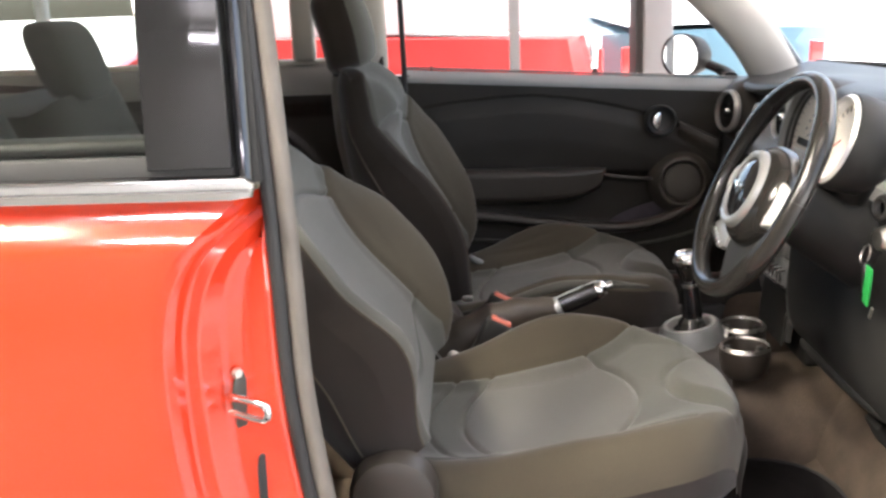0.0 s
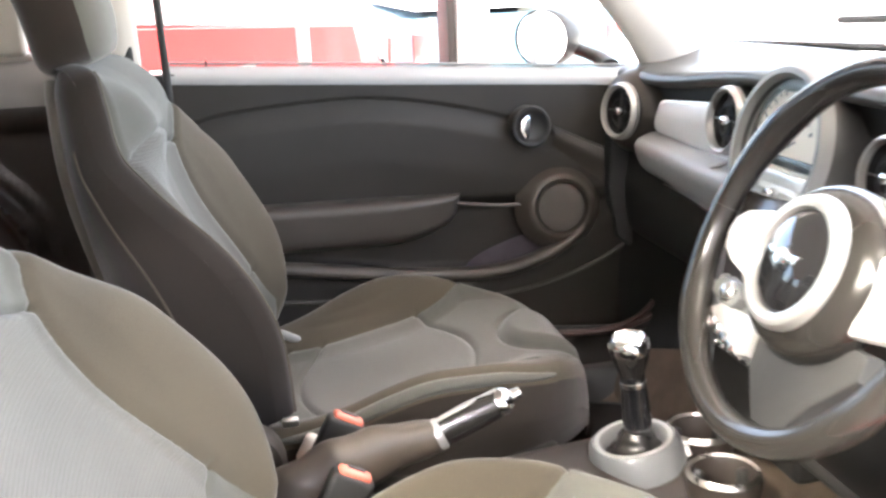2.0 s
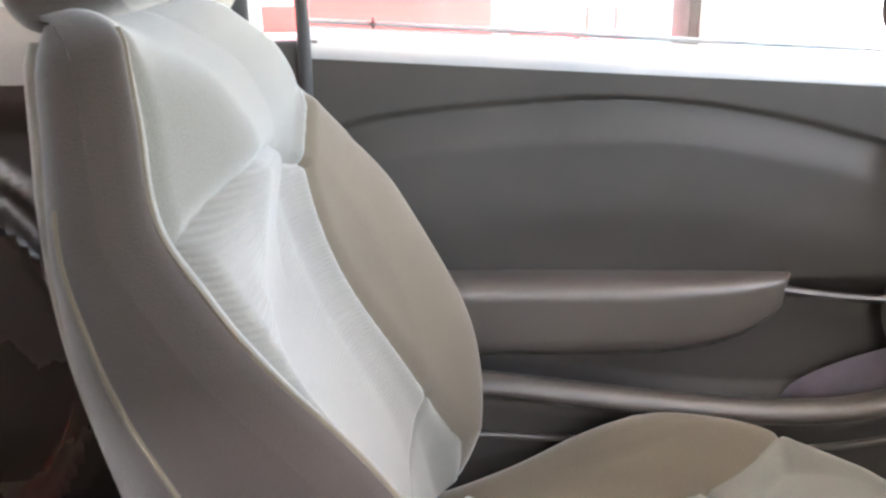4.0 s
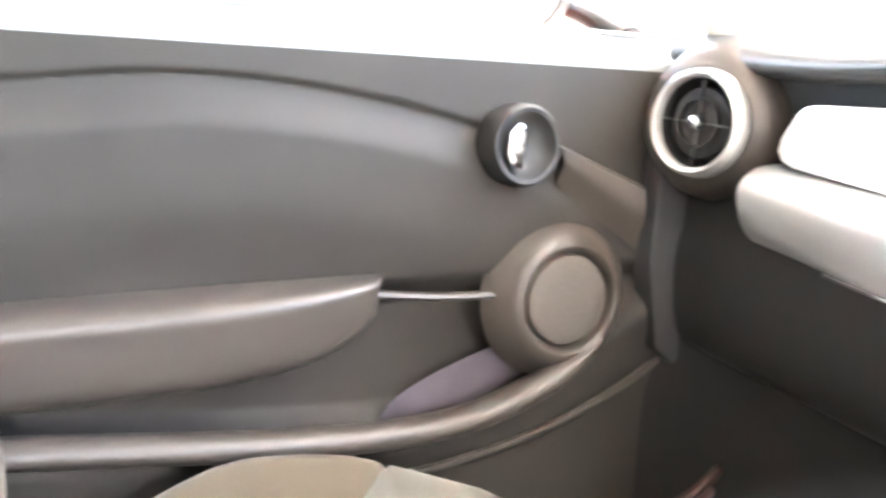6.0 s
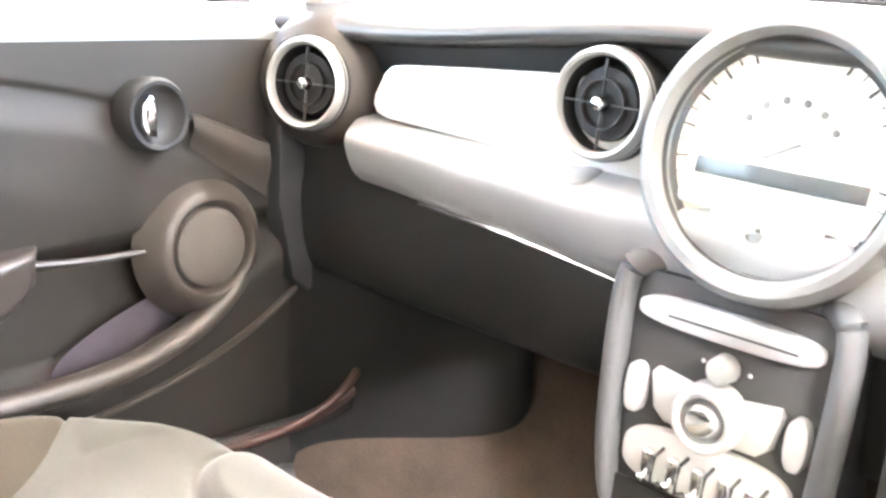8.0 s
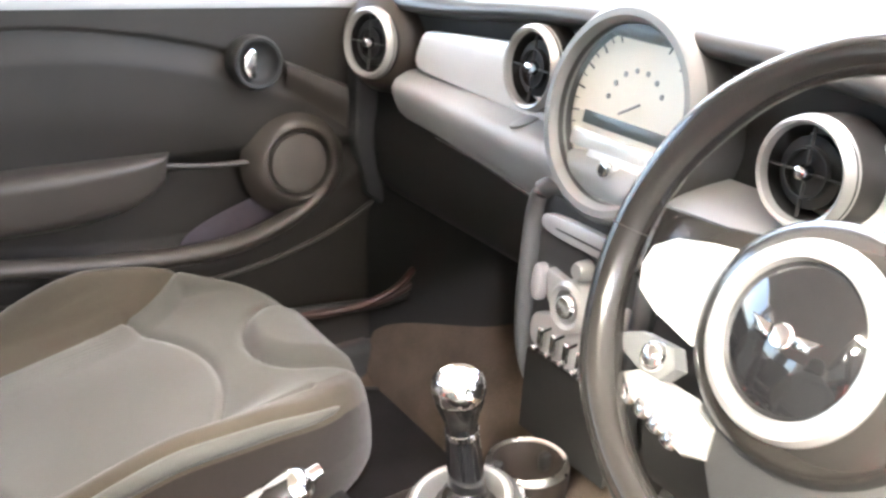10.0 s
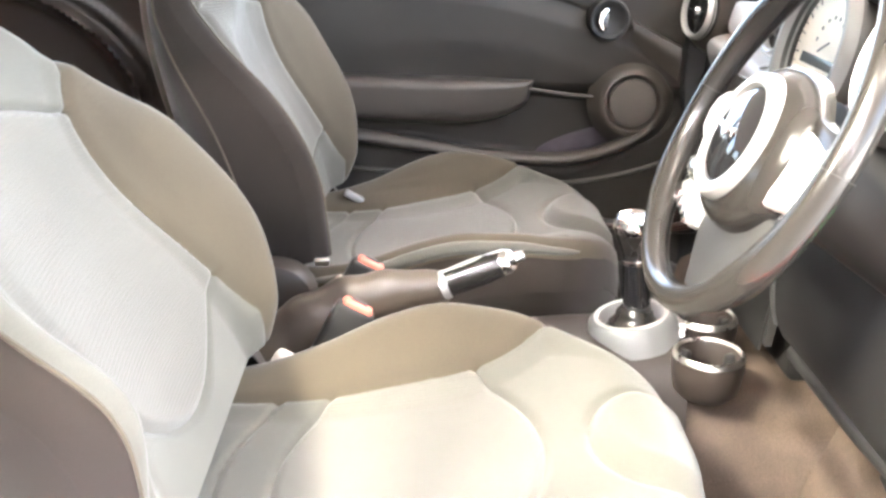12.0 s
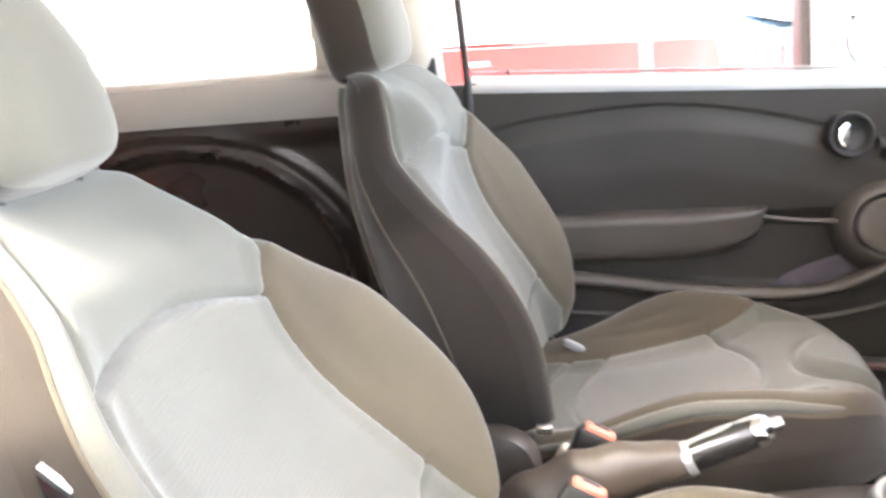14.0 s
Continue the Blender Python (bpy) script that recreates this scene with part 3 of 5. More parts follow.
    cu = part("cushion", join(surface(cush_shell, 36, 24), surface(nose_shell, 8, 24)), CLOTH_SIDE, seat, "dark brown cloth skirt of the cushion")
    sheets = region_sheet(cush_pos, (c_skirt, c_bolster, c_arc, c_rear), cush_label, 150, 130)
    mats = dict(outer=CLOTH_BOLSTER, inner=CLOTH_BOLSTER, front=CLOTH_PANEL, insert=CLOTH_INSERT, rear=CLOTH_PANEL, skirt=CLOTH_SIDE)
    names = dict(outer="side_bolster", inner="side_bolster", front="front_panel", insert="centre_insert", rear="rear_panel", skirt="side_skirt")
    for k, bm in sheets.items():
        part(names[k], bm, mats[k], cu, "", 60)
    if outer > 0:
        roll = [cush_pos(0.12 + 0.72 * i / 50, -1 + 0.016 / cw(0.12 + 0.72 * i / 50)) - Vector((0, 0, 0.003)) for i in range(51)]
        part("edge_roll", tube(roll, lambda t: 0.002 + 0.0085 * math.sin(math.pi * min(1, max(0, t))) ** 0.5, 10), CLOTH_PANEL, cu, "grey rolled edge")
    # base
    base = part("seat_base", join(span((-0.06, -0.235, -0.155), (0.44, 0.235, -0.075), 0.02), span((-0.02, -0.245, -0.105), (0.46, 0.245, -0.065), 0.015)), PLASTIC_SOFT, seat, "black plastic seat base")
    for s in (-1, 1):
        part("seat_rail", span((-0.10, s * 0.19 - 0.018, -0.23), (0.50, s * 0.19 + 0.018, -0.155), 0.005), STEEL, base)
        m = facing((0.0, s * 0.238, -0.035), (0, s, 0))
        part("recliner_cover", lathe(((0, 0.024), (0.045, 0.024), (0.058, 0.018), (0.064, 0.0), (0.064, -0.02)), 36, m), PLASTIC_BROWN, base, "round plastic hinge cover")
        arm = plate(((-0.06, -0.035), (0.30, -0.045), (0.34, -0.03), (0.32, -0.01), (0.10, 0.02), (0.0, 0.045), (-0.05, 0.03)), 0.012, 0.004, facing((0.0, s * 0.242, -0.07), (0, s, 0), (0, 0, 1)) @ Matrix.Scale(-1 if s > 0 else 1, 4, (1, 0, 0)))
        part("side_trim", arm, PLASTIC_BROWN, base, "curved side trim")
    return seat


driver = front_seat("front_seat", -0.008, -0.368, 28, "grey cloth driver's seat with brown-grey bolsters, slid back", -1)
passenger = front_seat("front_seat", 0.028, 0.372, 18, "grey cloth passenger seat with brown-grey bolsters", 1)


# ---- car shell ----
car = thing("car", "bright red small hatchback with its driver's door open", "car")


def belt_z(x):
    return 0.966 - 0.062 * x


part("floor_pan", span((-1.5, -0.72, 0.20), (1.1, 0.72, 0.235), 0.01), PLASTIC_SOFT, car)


def carpet(u, v):
    x, y = -0.35 + 1.25 * u, -0.70 + 1.40 * v
    z = 0.245 + 0.14 * smooth(0.72, 0.9, x) + 0.03 * smooth(0.62, 0.70, abs(y))
    z += 0.004 * noise.noise(Vector((x * 9, y * 9, 0)))
    return Vector((x, y, z))


part("carpet", surface(carpet, 50, 56), CARPET, car, "brown-grey floor carpet")
part("firewall", span((0.96, -0.70, 0.25), (0.99, 0.70, 0.90), 0.01), PLASTIC_SOFT, car)
part("toe_board", surface(lambda u, v: Vector((0.76 + 0.20 * smooth(0, 1, u) + 0.02 * u, -0.66 + 1.32 * v, 0.262 + 0.40 * u)), 16, 20), CARPET, car, "brown carpeted toe board")
part("rear_floor", span((-1.5, -0.70, 0.235), (-0.36, 0.70, 0.34), 0.03), CARPET, car)
for s in (-1, 1):
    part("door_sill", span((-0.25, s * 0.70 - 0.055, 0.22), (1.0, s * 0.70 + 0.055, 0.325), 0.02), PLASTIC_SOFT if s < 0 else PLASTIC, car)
    part("sill_skin", span((-0.3, s * 0.785 - 0.03, 0.17), (1.0, s * 0.785 + 0.03, 0.32), 0.02), RED, car, "red painted sill")


# roof and headliner
def roof_z(x, y):
    return 1.385 - 0.05 * (y / 0.6) ** 2 - 0.10 * ((x + 0.35) / 0.9) ** 2


def roof(off):
    return lambda u, v: Vector((-1.35 + 1.85 * u, -0.60 + 1.2 * v, roof_z(-1.35 + 1.85 * u, -0.60 + 1.2 * v) + off))


part("roof", surface(roof(0.035), 30, 20), RED, car, "red roof")
part("headliner", surface(roof(0.0), 30, 20), BEIGE, car, "pale headliner")


def strip(pts, wide, thick, mat, name, label="", n=24, side=None, parent=car):
    return part(name, tube(spline(pts, n), wide, 16, thick / wide, side), mat, parent, label)


for s in (-1, 1):
    # the inner pillar trim and the outer skin
    strip(((0.905, s * 0.675, 0.90), (0.79, s * 0.635, 1.06), (0.60, s * 0.60, 1.23), (0.40, s * 0.575, 1.335)), 0.058, 0.028, BEIGE, "windscreen_pillar", "pale pillar trim", side=(0, 1, 0.2))
    strip(((0.97, s * 0.72, 0.90), (0.83, s * 0.685, 1.07), (0.62, s * 0.645, 1.25), (0.40, s * 0.62, 1.36)), 0.03, 0.018, GLOSS_BLACK, "pillar_skin", side=(0, 1, 0.2))
    strip(((0.40, s * 0.60, 1.345), (-0.2, s * 0.60, 1.38), (-0.8, s * 0.60, 1.35), (-1.35, s * 0.58, 1.24)), 0.035, 0.035, BEIGE, "roof_rail")
strip(((0.47, -0.6, 1.30), (0.50, 0, 1.345), (0.47, 0.6, 1.30)), 0.04, 0.022, BEIGE, "windscreen_header", side=(0, 0, 1))


def screen(u, v):
    y = -0.68 + 1.36 * v
    x0, x1 = 1.22 - 0.22 * (y / 0.68) ** 2, 0.50 - 0.04 * (y / 0.68) ** 2
    return Vector((x0 + (x1 - x0) * u, y * (1 - 0.13 * u), 0.945 + (1.345 - 0.05 * (y / 0.68) ** 2 - 0.945) * u))


wind = part("windscreen", surface(screen, 16, 24), GLASS_CLEAR, car, "clear curved windscreen")
wind.visible_shadow = False
strip([screen(0.01, i / 8) + Vector((0, 0, 0.004)) for i in range(9)], 0.014, 0.008, GLOSS_BLACK, "windscreen_edge", "black lower edge of the windscreen")
for y0, y1 in ((0.05, 0.55), (-0.45, 0.05)):
    wiper = part("wiper", tube(spline([(1.20, y0, 0.975), (1.17, (y0 + y1) / 2, 1.0), (1.16, y1, 0.992)], 16), 0.008, 8), RUBBER, car, "black wiper arm on the windscreen")

# front body beyond the windscreen
part("bonnet", surface(lambda u, v: Vector((1.12 + 0.88 * u, -0.70 + 1.40 * v, 0.93 - 0.10 * u - 0.10 * u ** 3 - 0.05 * ((v - 0.5) * 2) ** 2)), 16, 16), RED, car, "red bonnet")
for s in (-1, 1):
    part("front_wing", surface(lambda u, v: Vector((0.98 + 1.0 * u, s * (0.70 + 0.13 * math.sin(v * 1.6) * (1 - 0.25 * u * u)), 0.90 - 0.09 * u - 0.60 * v)), 16, 12), RED, car, "red front wing")


for wx in (-1.02, 1.46):
    for s in (-1, 1):
        wheel_m = facing((wx, s * 0.70, 0.292), (0, s, 0))
        tyre = part("wheel", lathe(((0.195, 0.085), (0.265, 0.088), (0.287, 0.070), (0.292, 0.04), (0.292, -0.04), (0.287, -0.070), (0.265, -0.088), (0.195, -0.085)), 48, wheel_m), RUBBER, car, "black tyre")
        part("rim", lathe(((0, 0.05), (0.05, 0.06), (0.17, 0.045), (0.19, 0.075), (0.20, 0.07), (0.20, -0.07)), 36, wheel_m), STEEL, tyre, "plain metal rim")
part("nose", surface(lambda u, v: Vector((2.0 + 0.03 * math.sin(math.pi * u), -0.66 + 1.32 * v, 0.725 - 0.50 * u)), 10, 12), RED, car, "red front panel")


# ---- body side behind the open driver's door ----
EDGE = ((0.28, -0.12), (0.42, -0.18), (0.55, -0.220), (0.70, -0.235), (0.80, -0.231), (0.87, -0.205), (0.918, -0.152), (0.948, -0.118))
SEAL_X = ((0.25, -0.02), (0.40, -0.056), (0.57, -0.086), (0.70, -0.100), (0.91, -0.106), (1.35, -0.140))


def skin_y(z):
    return -0.815 - 0.03 * math.sin(min(1, max(0, (z - 0.2) / 0.76)) * math.pi * 0.9) + 0.021 * smooth(0.882, 0.938, z)


def quarter(u, v):
    z = 0.22 + (0.945 - 0.22) * u
    e, s, y0 = table(EDGE, z), table(SEAL_X, z), skin_y(z)
    rows = [(-1.55, y0 + 0.08), (-1.2, y0 + 0.02), (-0.9, y0), (-0.6, y0), (e - 0.10, y0), (e - 0.02, y0), (e - 0.004, y0 + 0.003), (e + 0.004, y0 + 0.012), (e + 0.012, y0 + 0.024), (e + 0.03, y0 + 0.027),
            (e + 0.036, y0 + 0.034), (e + 0.05, y0 + 0.05), (0.5 * (e + s) + 0.012, y0 + 0.058), (s - 0.025, -0.785), (s - 0.012, -0.775), (s, -0.72)]
    top = smooth(0.86, 0.945, z)
    rows = [(min(x, s - 0.0012 * (len(rows) - i)) if i > 4 else x, y + (0.03 * top if 5 < i < 14 else 0)) for i, (x, y) in enumerate(rows)]
    t = v * (len(rows) - 1)
    k = min(int(t), len(rows) - 2)
    t -= k
    return Vector((rows[k][0] + (rows[k + 1][0] - rows[k][0]) * t, rows[k][1] + (rows[k + 1][1] - rows[k][1]) * t, z))


part("rear_quarter_panel", surface(quarter, 110, 60), RED, car, "glossy red rear quarter panel and door shut", 50)
strip([(table(SEAL_X, z) + 0.004, -0.765 + 0.19 * max(0, z - 0.93), z) for z in (0.26, 0.34, 0.45, 0.57, 0.70, 0.82, 0.91, 1.0, 1.12, 1.25, 1.34)], 0.015, 0.012, SEAL, "door_seal", "grey rubber door seal", 70)
strip([(table(SEAL_X, z) - 0.012, -0.779 + 0.19 * max(0, z - 0.93), z) for z in (0.26, 0.34, 0.45, 0.57, 0.70, 0.82, 0.91, 1.0, 1.12, 1.25, 1.34)], 0.008, 0.008, RUBBER, "door_seal_lip", "black rubber lip", 70)
part("belt_moulding", plate(((-1.4, 0.949), (-0.15, 0.940), (-0.128, 0.943), (-0.124, 0.958), (-0.135, 0.966), (-1.4, 0.972)), 0.012, 0.004,
                            Matrix(((1, 0, 0, 0), (0, 0, -1, -0.812), (0, 1, 0, 0), (0, 0, 0, 1)))), CHROME, car, "chrome belt moulding")


def leaning(x0, x1, z0, z1, y0, thick, name, mat, label="", lean=0.24, bev=0.003):
    sh = Matrix(((1, 0, 0, 0), (0, lean, -1, y0 - lean * z0), (0, 1, 0, 0), (0, 0, 0, 1)))
    return part(name, plate(((x0, z0), (x1, z0), (x1 - 0.05 * (z1 - z0), z1), (x0 - 0.05 * (z1 - z0), z1)), thick, bev, sh), mat, car, label)


leaning(-0.245, -0.150, 0.975, 1.33, -0.802, 0.010, "pillar_cover", GLOSS_BLACK, "gloss black centre pillar cover", lean=0.22)
part("pillar_edge", tube([(-0.139 - 0.05 * k * 0.375, -0.795 + 0.24 * k * 0.375, 0.955 + k * 0.375) for k in (0, 0.25, 0.5, 0.75, 1)], 0.0095, 16), GLOSS_BLACK, car, "rounded gloss black edge strip")
leaning(-0.250, -0.122, 0.955, 1.33, -0.765, 0.030, "pillar_core", PLASTIC_SOFT, "black pillar core")
leaning(-1.05, -0.247, 0.990, 1.31, -0.800, 0.004, "quarter_glass", GLASS_TINT, "tinted rear quarter glass", bev=0).visible_shadow = False
leaning(-1.05, -0.15, 0.966, 0.990, -0.798, 0.008, "glass_seal", RUBBER, "black lower glass seal")
leaning(-1.30, -1.05, 0.955, 1.31, -0.792, 0.02, "rear_pillar", GLOSS_BLACK)

# striker and hinge plate in the door shut
def striker():
    t = part("striker", tube(spline([(-0.176, -0.812, 0.705), (-0.135, -0.837, 0.705), (-0.126, -0.842, 0.695), (-0.135, -0.837, 0.685), (-0.176, -0.812, 0.685)], 24), 0.0048, 10), CHROME, car, "chrome door striker loop")
    part("striker_plate", plate(((-0.012, -0.045), (0.004, -0.045), (0.016, 0.0), (0.006, 0.04), (-0.008, 0.045), (-0.018, 0.0)), 0.004, 0.001, facing((-0.168, -0.790, 0.695), (0.75, -0.66, 0)) @ Matrix.Scale(0.8, 4)), PLASTIC_BROWN, t, "worn dark plate")
    part("bolt", lathe(((0, 0.005), (0.006, 0.005), (0.0075, 0.0)), 6, facing((-0.170, -0.795, 0.728), (0.75, -0.66, 0))), STEEL, t)
    part("check_slot", plate(oval(0.009, 0.055, 20, 3), 0.003, 0.001, facing((-0.150, -0.787, 0.565), (0.75, -0.66, 0))), RUBBER, t, "dark slot")


striker()

# ---- left body side, inside ----
strip([(-0.045, 0.675 - 0.25 * max(0, z - 0.93), z) for z in (0.40, 0.7, 0.93, 1.1, 1.33)], 0.007, 0.007, RUBBER, "door_seal", "black rubber seal of the closed door", 40)
strip([(-0.125, 0.665 - 0.21 * max(0, z - 0.93), z) for z in (0.80, 0.93, 1.0, 1.1, 1.2, 1.33)], 0.042, 0.024, BEIGE, "centre_pillar", "pale centre pillar trim", 40, side=(0, 1, 0))


part("pillar_panel", span((-0.26, 0.690, 0.28), (-0.03, 0.715, 0.955), 0.006), PLASTIC_SOFT, car, "dark pillar panel")
part("kick_panel", surface(lambda u, v: Vector((0.772 + 0.12 * u, 0.672 - 0.315 * smooth(0.0, 0.9, u), 0.25 + 0.46 * v)), 20, 12), PLASTIC_SOFT, car, "black footwell side panel")


def side_trim(s):
    def fn(u, v):
        x = -1.25 + (1.15 if s > 0 else 1.06) * u
        z = 0.30 + (belt_z(x) - 0.062 - 0.30) * min(1, v / 0.86)
        y = 0.685
        bul = math.hypot((x + 0.63) / 0.335, (z - 0.60) / 0.268)
        y += 0.035 * (1 - smooth(0.90, 1.00, bul)) - 0.016 * math.exp(-((bul - 1.02) / 0.035) ** 2) - 0.008 * math.exp(-((bul - 1.14) / 0.03) ** 2)
        y -= 0.018 * smooth(0.86, 0.90, z)
        if v > 0.86:
            y += 0.04 * (v - 0.86) / 0.14
        return Vector((x, s * y, z))
    return fn


for s in (-1, 1):
    part("rear_side_trim", surface(side_trim(s), 110, 110), RIDGED if s > 0 else PLASTIC, car, "dark moulded rear side trim")
    part("rear_waist_rail", surface(lambda u, v: Vector((-1.25 + 1.08 * u, s * (0.658 + 0.072 * v ** 1.6), 0.918 + 0.080 * math.sin(v * 1.5))), 20, 12), WAIST_GREY, car, "grey rounded waist rail")
    part("rear_ledge", span((-1.25, s * 0.735 - 0.03, 0.985), (-0.18, s * 0.735 + 0.03, 1.004), 0.008), BEIGE if s > 0 else PLASTIC_SOFT, car, "window ledge")
left_quarter = part("left_quarter_glass", surface(lambda u, v: Vector((-1.05 + 0.95 * u, 0.745 - 0.075 * v, 1.005 + 0.33 * v)), 4, 4), GLASS_CLEAR, car)
left_quarter.visible_shadow = False
part("left_quarter_panel", surface(lambda u, v: Vector((-1.55 + 1.5 * u, 0.80, 0.20 + 0.72 * v)), 6, 10), RED, car, "red rear quarter panel")
part("left_glass_pillar", span((-0.33, 0.69, 1.0), (-0.27, 0.72, 1.33), 0.01), BEIGE, car)
for y0 in (-1, 1):
    part("rear_pillar_trim", tube(spline([(-1.22, y0 * 0.68, 0.98), (-1.18, y0 * 0.64, 1.15), (-1.10, y0 * 0.60, 1.31)], 12), 0.07, 12, 0.4, (0, 1, 0)), BEIGE, car)
part("tail_panel", span((-1.60, -0.72, 0.25), (-1.55, 0.72, 0.98), 0.02), RED, car)


# ---- closed passenger door ----
door = thing("passenger_door", "closed passenger door with charcoal trim and round speaker", "car door")
CREASE = ((-0.04, 0.858), (0.03, 0.877), (0.16, 0.890), (0.29, 0.893), (0.42, 0.876), (0.55, 0.843), (0.66, 0.800), (0.80, 0.735))
LIP = ((-0.04, 0.612), (0.10, 0.600), (0.25, 0.578), (0.38, 0.560), (0.50, 0.553), (0.58, 0.563), (0.66, 0.595), (0.72, 0.640), (0.78, 0.70))


def door_skin(u, v):
    x = -0.04 + 0.86 * u
    top = belt_z(x) - 0.030
    z = 0.33 + (top - 0.33) * v
    zc, zl = table(CREASE, x), table(LIP, x)
    y = 0.675
    y += 0.005 * smooth(zc + 0.001, zc - 0.003, z) - 0.016 * smooth(zc - 0.003, zc - 0.045, z) * smooth(zc - 0.20, zc - 0.10, z)
    y += 0.03 * smooth(0.70, 0.66, z) * smooth(zl - 0.03, zl + 0.01, z)
    y -= 0.012 * smooth(zl - 0.01, zl - 0.04, z)
    y += 0.003 * math.exp(-((z - zc) / 0.0025) ** 2)
    y -= 0.02 * smooth(0.70, 0.82, x) * smooth(0.5, 0.7, z)
    return Vector((x, y, z))


door_panel = part("door_panel", surface(door_skin, 90, 240), DOOR_TRIM, door, "charcoal moulded trim panel", 50)
part("window_ledge", surface(lambda u, v: Vector((-0.045 + 0.98 * u, 0.677 + 0.060 * smooth(0.1, 1, v) + 0.002, belt_z(-0.045 + 0.98 * u) - 0.032 + 0.030 * math.sin(v * math.pi / 2))), 30, 10), PLASTIC_GREY, door, "grey window ledge")
part("window_seal", tube(spline([(-0.045, 0.742, belt_z(-0.045) + 0.002), (0.40, 0.742, belt_z(0.4) + 0.002), (0.90, 0.735, belt_z(0.9) + 0.002)], 20), 0.003, 8), PLASTIC_GREY, door, "thin grey window seal")
win = part("window_glass", surface(lambda u, v: Vector((-0.05 + (0.95 - 0.50 * v) * u, 0.742 - 0.085 * v, belt_z(-0.05 + 0.95 * u) + (1.335 - belt_z(-0.05 + 0.95 * u)) * v)), 8, 6), GLASS_CLEAR, door, "clear side window")
win.visible_shadow = False
part("outer_skin", surface(lambda u, v: Vector((-0.05 + 1.05 * u, 0.76 + 0.05 * math.sin(math.pi * v), 0.28 + (belt_z(-0.05 + 1.05 * u) - 0.32) * v)), 12, 12), RED, door, "red outer skin")
part("window_catch", span((0.02, 0.735, 0.962), (0.024, 0.741, 0.975), 0.001), INK, door)


def arm_rest(u, v):
    x = -0.04 + 0.505 * u
    tip = math.sqrt(max(0.0, 1 - max(0, (u - 0.62) / 0.38) ** 2.2))
    zt = 0.716 - 0.012 * u
    h = 0.090 * tip ** 0.75 + 0.003
    p = 0.072 * (0.35 + 0.65 * tip)
    a = math.pi * v
    z = zt - h / 2 + h / 2 * math.copysign(abs(math.cos(a)) ** 0.45, math.cos(a))
    return Vector((x, 0.690 - p * abs(math.sin(a)) ** 0.55 * (0.72 + 0.28 * math.cos(a * 0.8)), z))


part("armrest", surface(arm_rest, 50, 30), PLASTIC_BROWN, door, "warm grey padded armrest")
part("pull_strap", tube(spline([(0.44, 0.664, 0.690), (0.52, 0.664, 0.678), (0.60, 0.664, 0.672)], 12), 0.006, 10, 0.7), PLASTIC_BROWN, door, "thin grip ridge")
lip_pts = [(x, 0.642 + 0.01 * (x > 0.7), table(LIP, x)) for x in (-0.04, 0.05, 0.15, 0.25, 0.35, 0.44, 0.50, 0.56, 0.62, 0.66, 0.69, 0.715)]
part("pocket_lip", tube(spline(lip_pts, 60), lambda t: 0.0135 - 0.008 * smooth(0.72, 1.0, t), 14, 1.4, (0, 1, 0)), PLASTIC_BROWN, door, "curved lip of the door pocket")
# added panel; its paler purplish colour stands in for light on the pocket wall
part("pocket_lit_panel", surface(lambda u, v: Vector((0.47 + 0.235 * u, 0.694 - 0.012 * v, table(LIP, 0.47 + 0.235 * u) - 0.025 + (0.025 + 0.045 * math.sin(math.pi * min(1, u * 1.05)) ** 0.6) * v)), 24, 6), POCKET_LIT, door, "added purplish-grey panel, coloured as the lit inner wall of the pocket")
sill_pts = [(0.0, 0.665, 0.535), (0.2, 0.662, 0.520), (0.40, 0.66, 0.500), (0.53, 0.66, 0.500), (0.65, 0.66, 0.520), (0.75, 0.66, 0.556), (0.82, 0.657, 0.605), (0.86, 0.655, 0.65)]
part("edge_strip", tube(spline(sill_pts, 40), 0.0045, 8), PLASTIC_BROWN, door, "warm grey lower edge strip")

sp = facing((0.656, 0.648, 0.665), (0.0, -1, 0.08))
speaker = part("speaker_pod", lathe(((0.0, -0.02), (0.086, -0.024), (0.078, -0.012), (0.068, 0.002), (0.061, 0.0085), (0.0555, 0.0095), (0.0525, 0.0075), (0.0515, 0.0055)), 56, sp), PLASTIC_BROWN, door, "round speaker pod")
part("speaker_ring", lathe(((0.0515, 0.006), (0.0490, 0.001), (0.0480, -0.004), (0.0470, -0.004)), 56, sp), PLASTIC_BROWN, speaker, "recessed ring round the mesh")
part("speaker_grille", lathe(((0.0, 0.0085), (0.025, 0.008), (0.040, 0.0065), (0.0450, 0.0045), (0.0468, 0.0005), (0.0470, -0.004)), 56, sp), MESH, speaker, "fine brown-grey mesh")
hp = facing((0.600, 0.654, 0.823), (0.05, -1, 0.10))
cup = part("handle_cup", lathe(((0.0, -0.006), (0.022, -0.004), (0.029, 0.003), (0.032, 0.009), (0.036, 0.010), (0.040, 0.003), (0.040, -0.02)), 44, hp), PLASTIC_SOFT, door, "round black handle recess")
part("door_handle", plate([(x * 0.66 - 0.002, y * 0.66) for x, y in ((-0.022, -0.030), (-0.006, -0.034), (-0.002, -0.005), (0.002, 0.026), (-0.010, 0.034), (-0.026, 0.020), (-0.030, -0.008))], 0.010, 0.003, hp), CHROME, cup, "chrome release lever")


def front_decor(u, v):
    x = 0.648 + 0.092 * u
    top = 0.819 - 0.46 * (x - 0.650)
    z = top - (0.040 + 0.030 * u) * v
    return Vector((x, 0.657 - 0.024 * smooth(0.67, 0.79, x) + 0.012 * smooth(0.3, 1.0, v) - 0.004 * math.sin(v * 2.2) + 0.010 * smooth(0.06, 0.0, v), z))


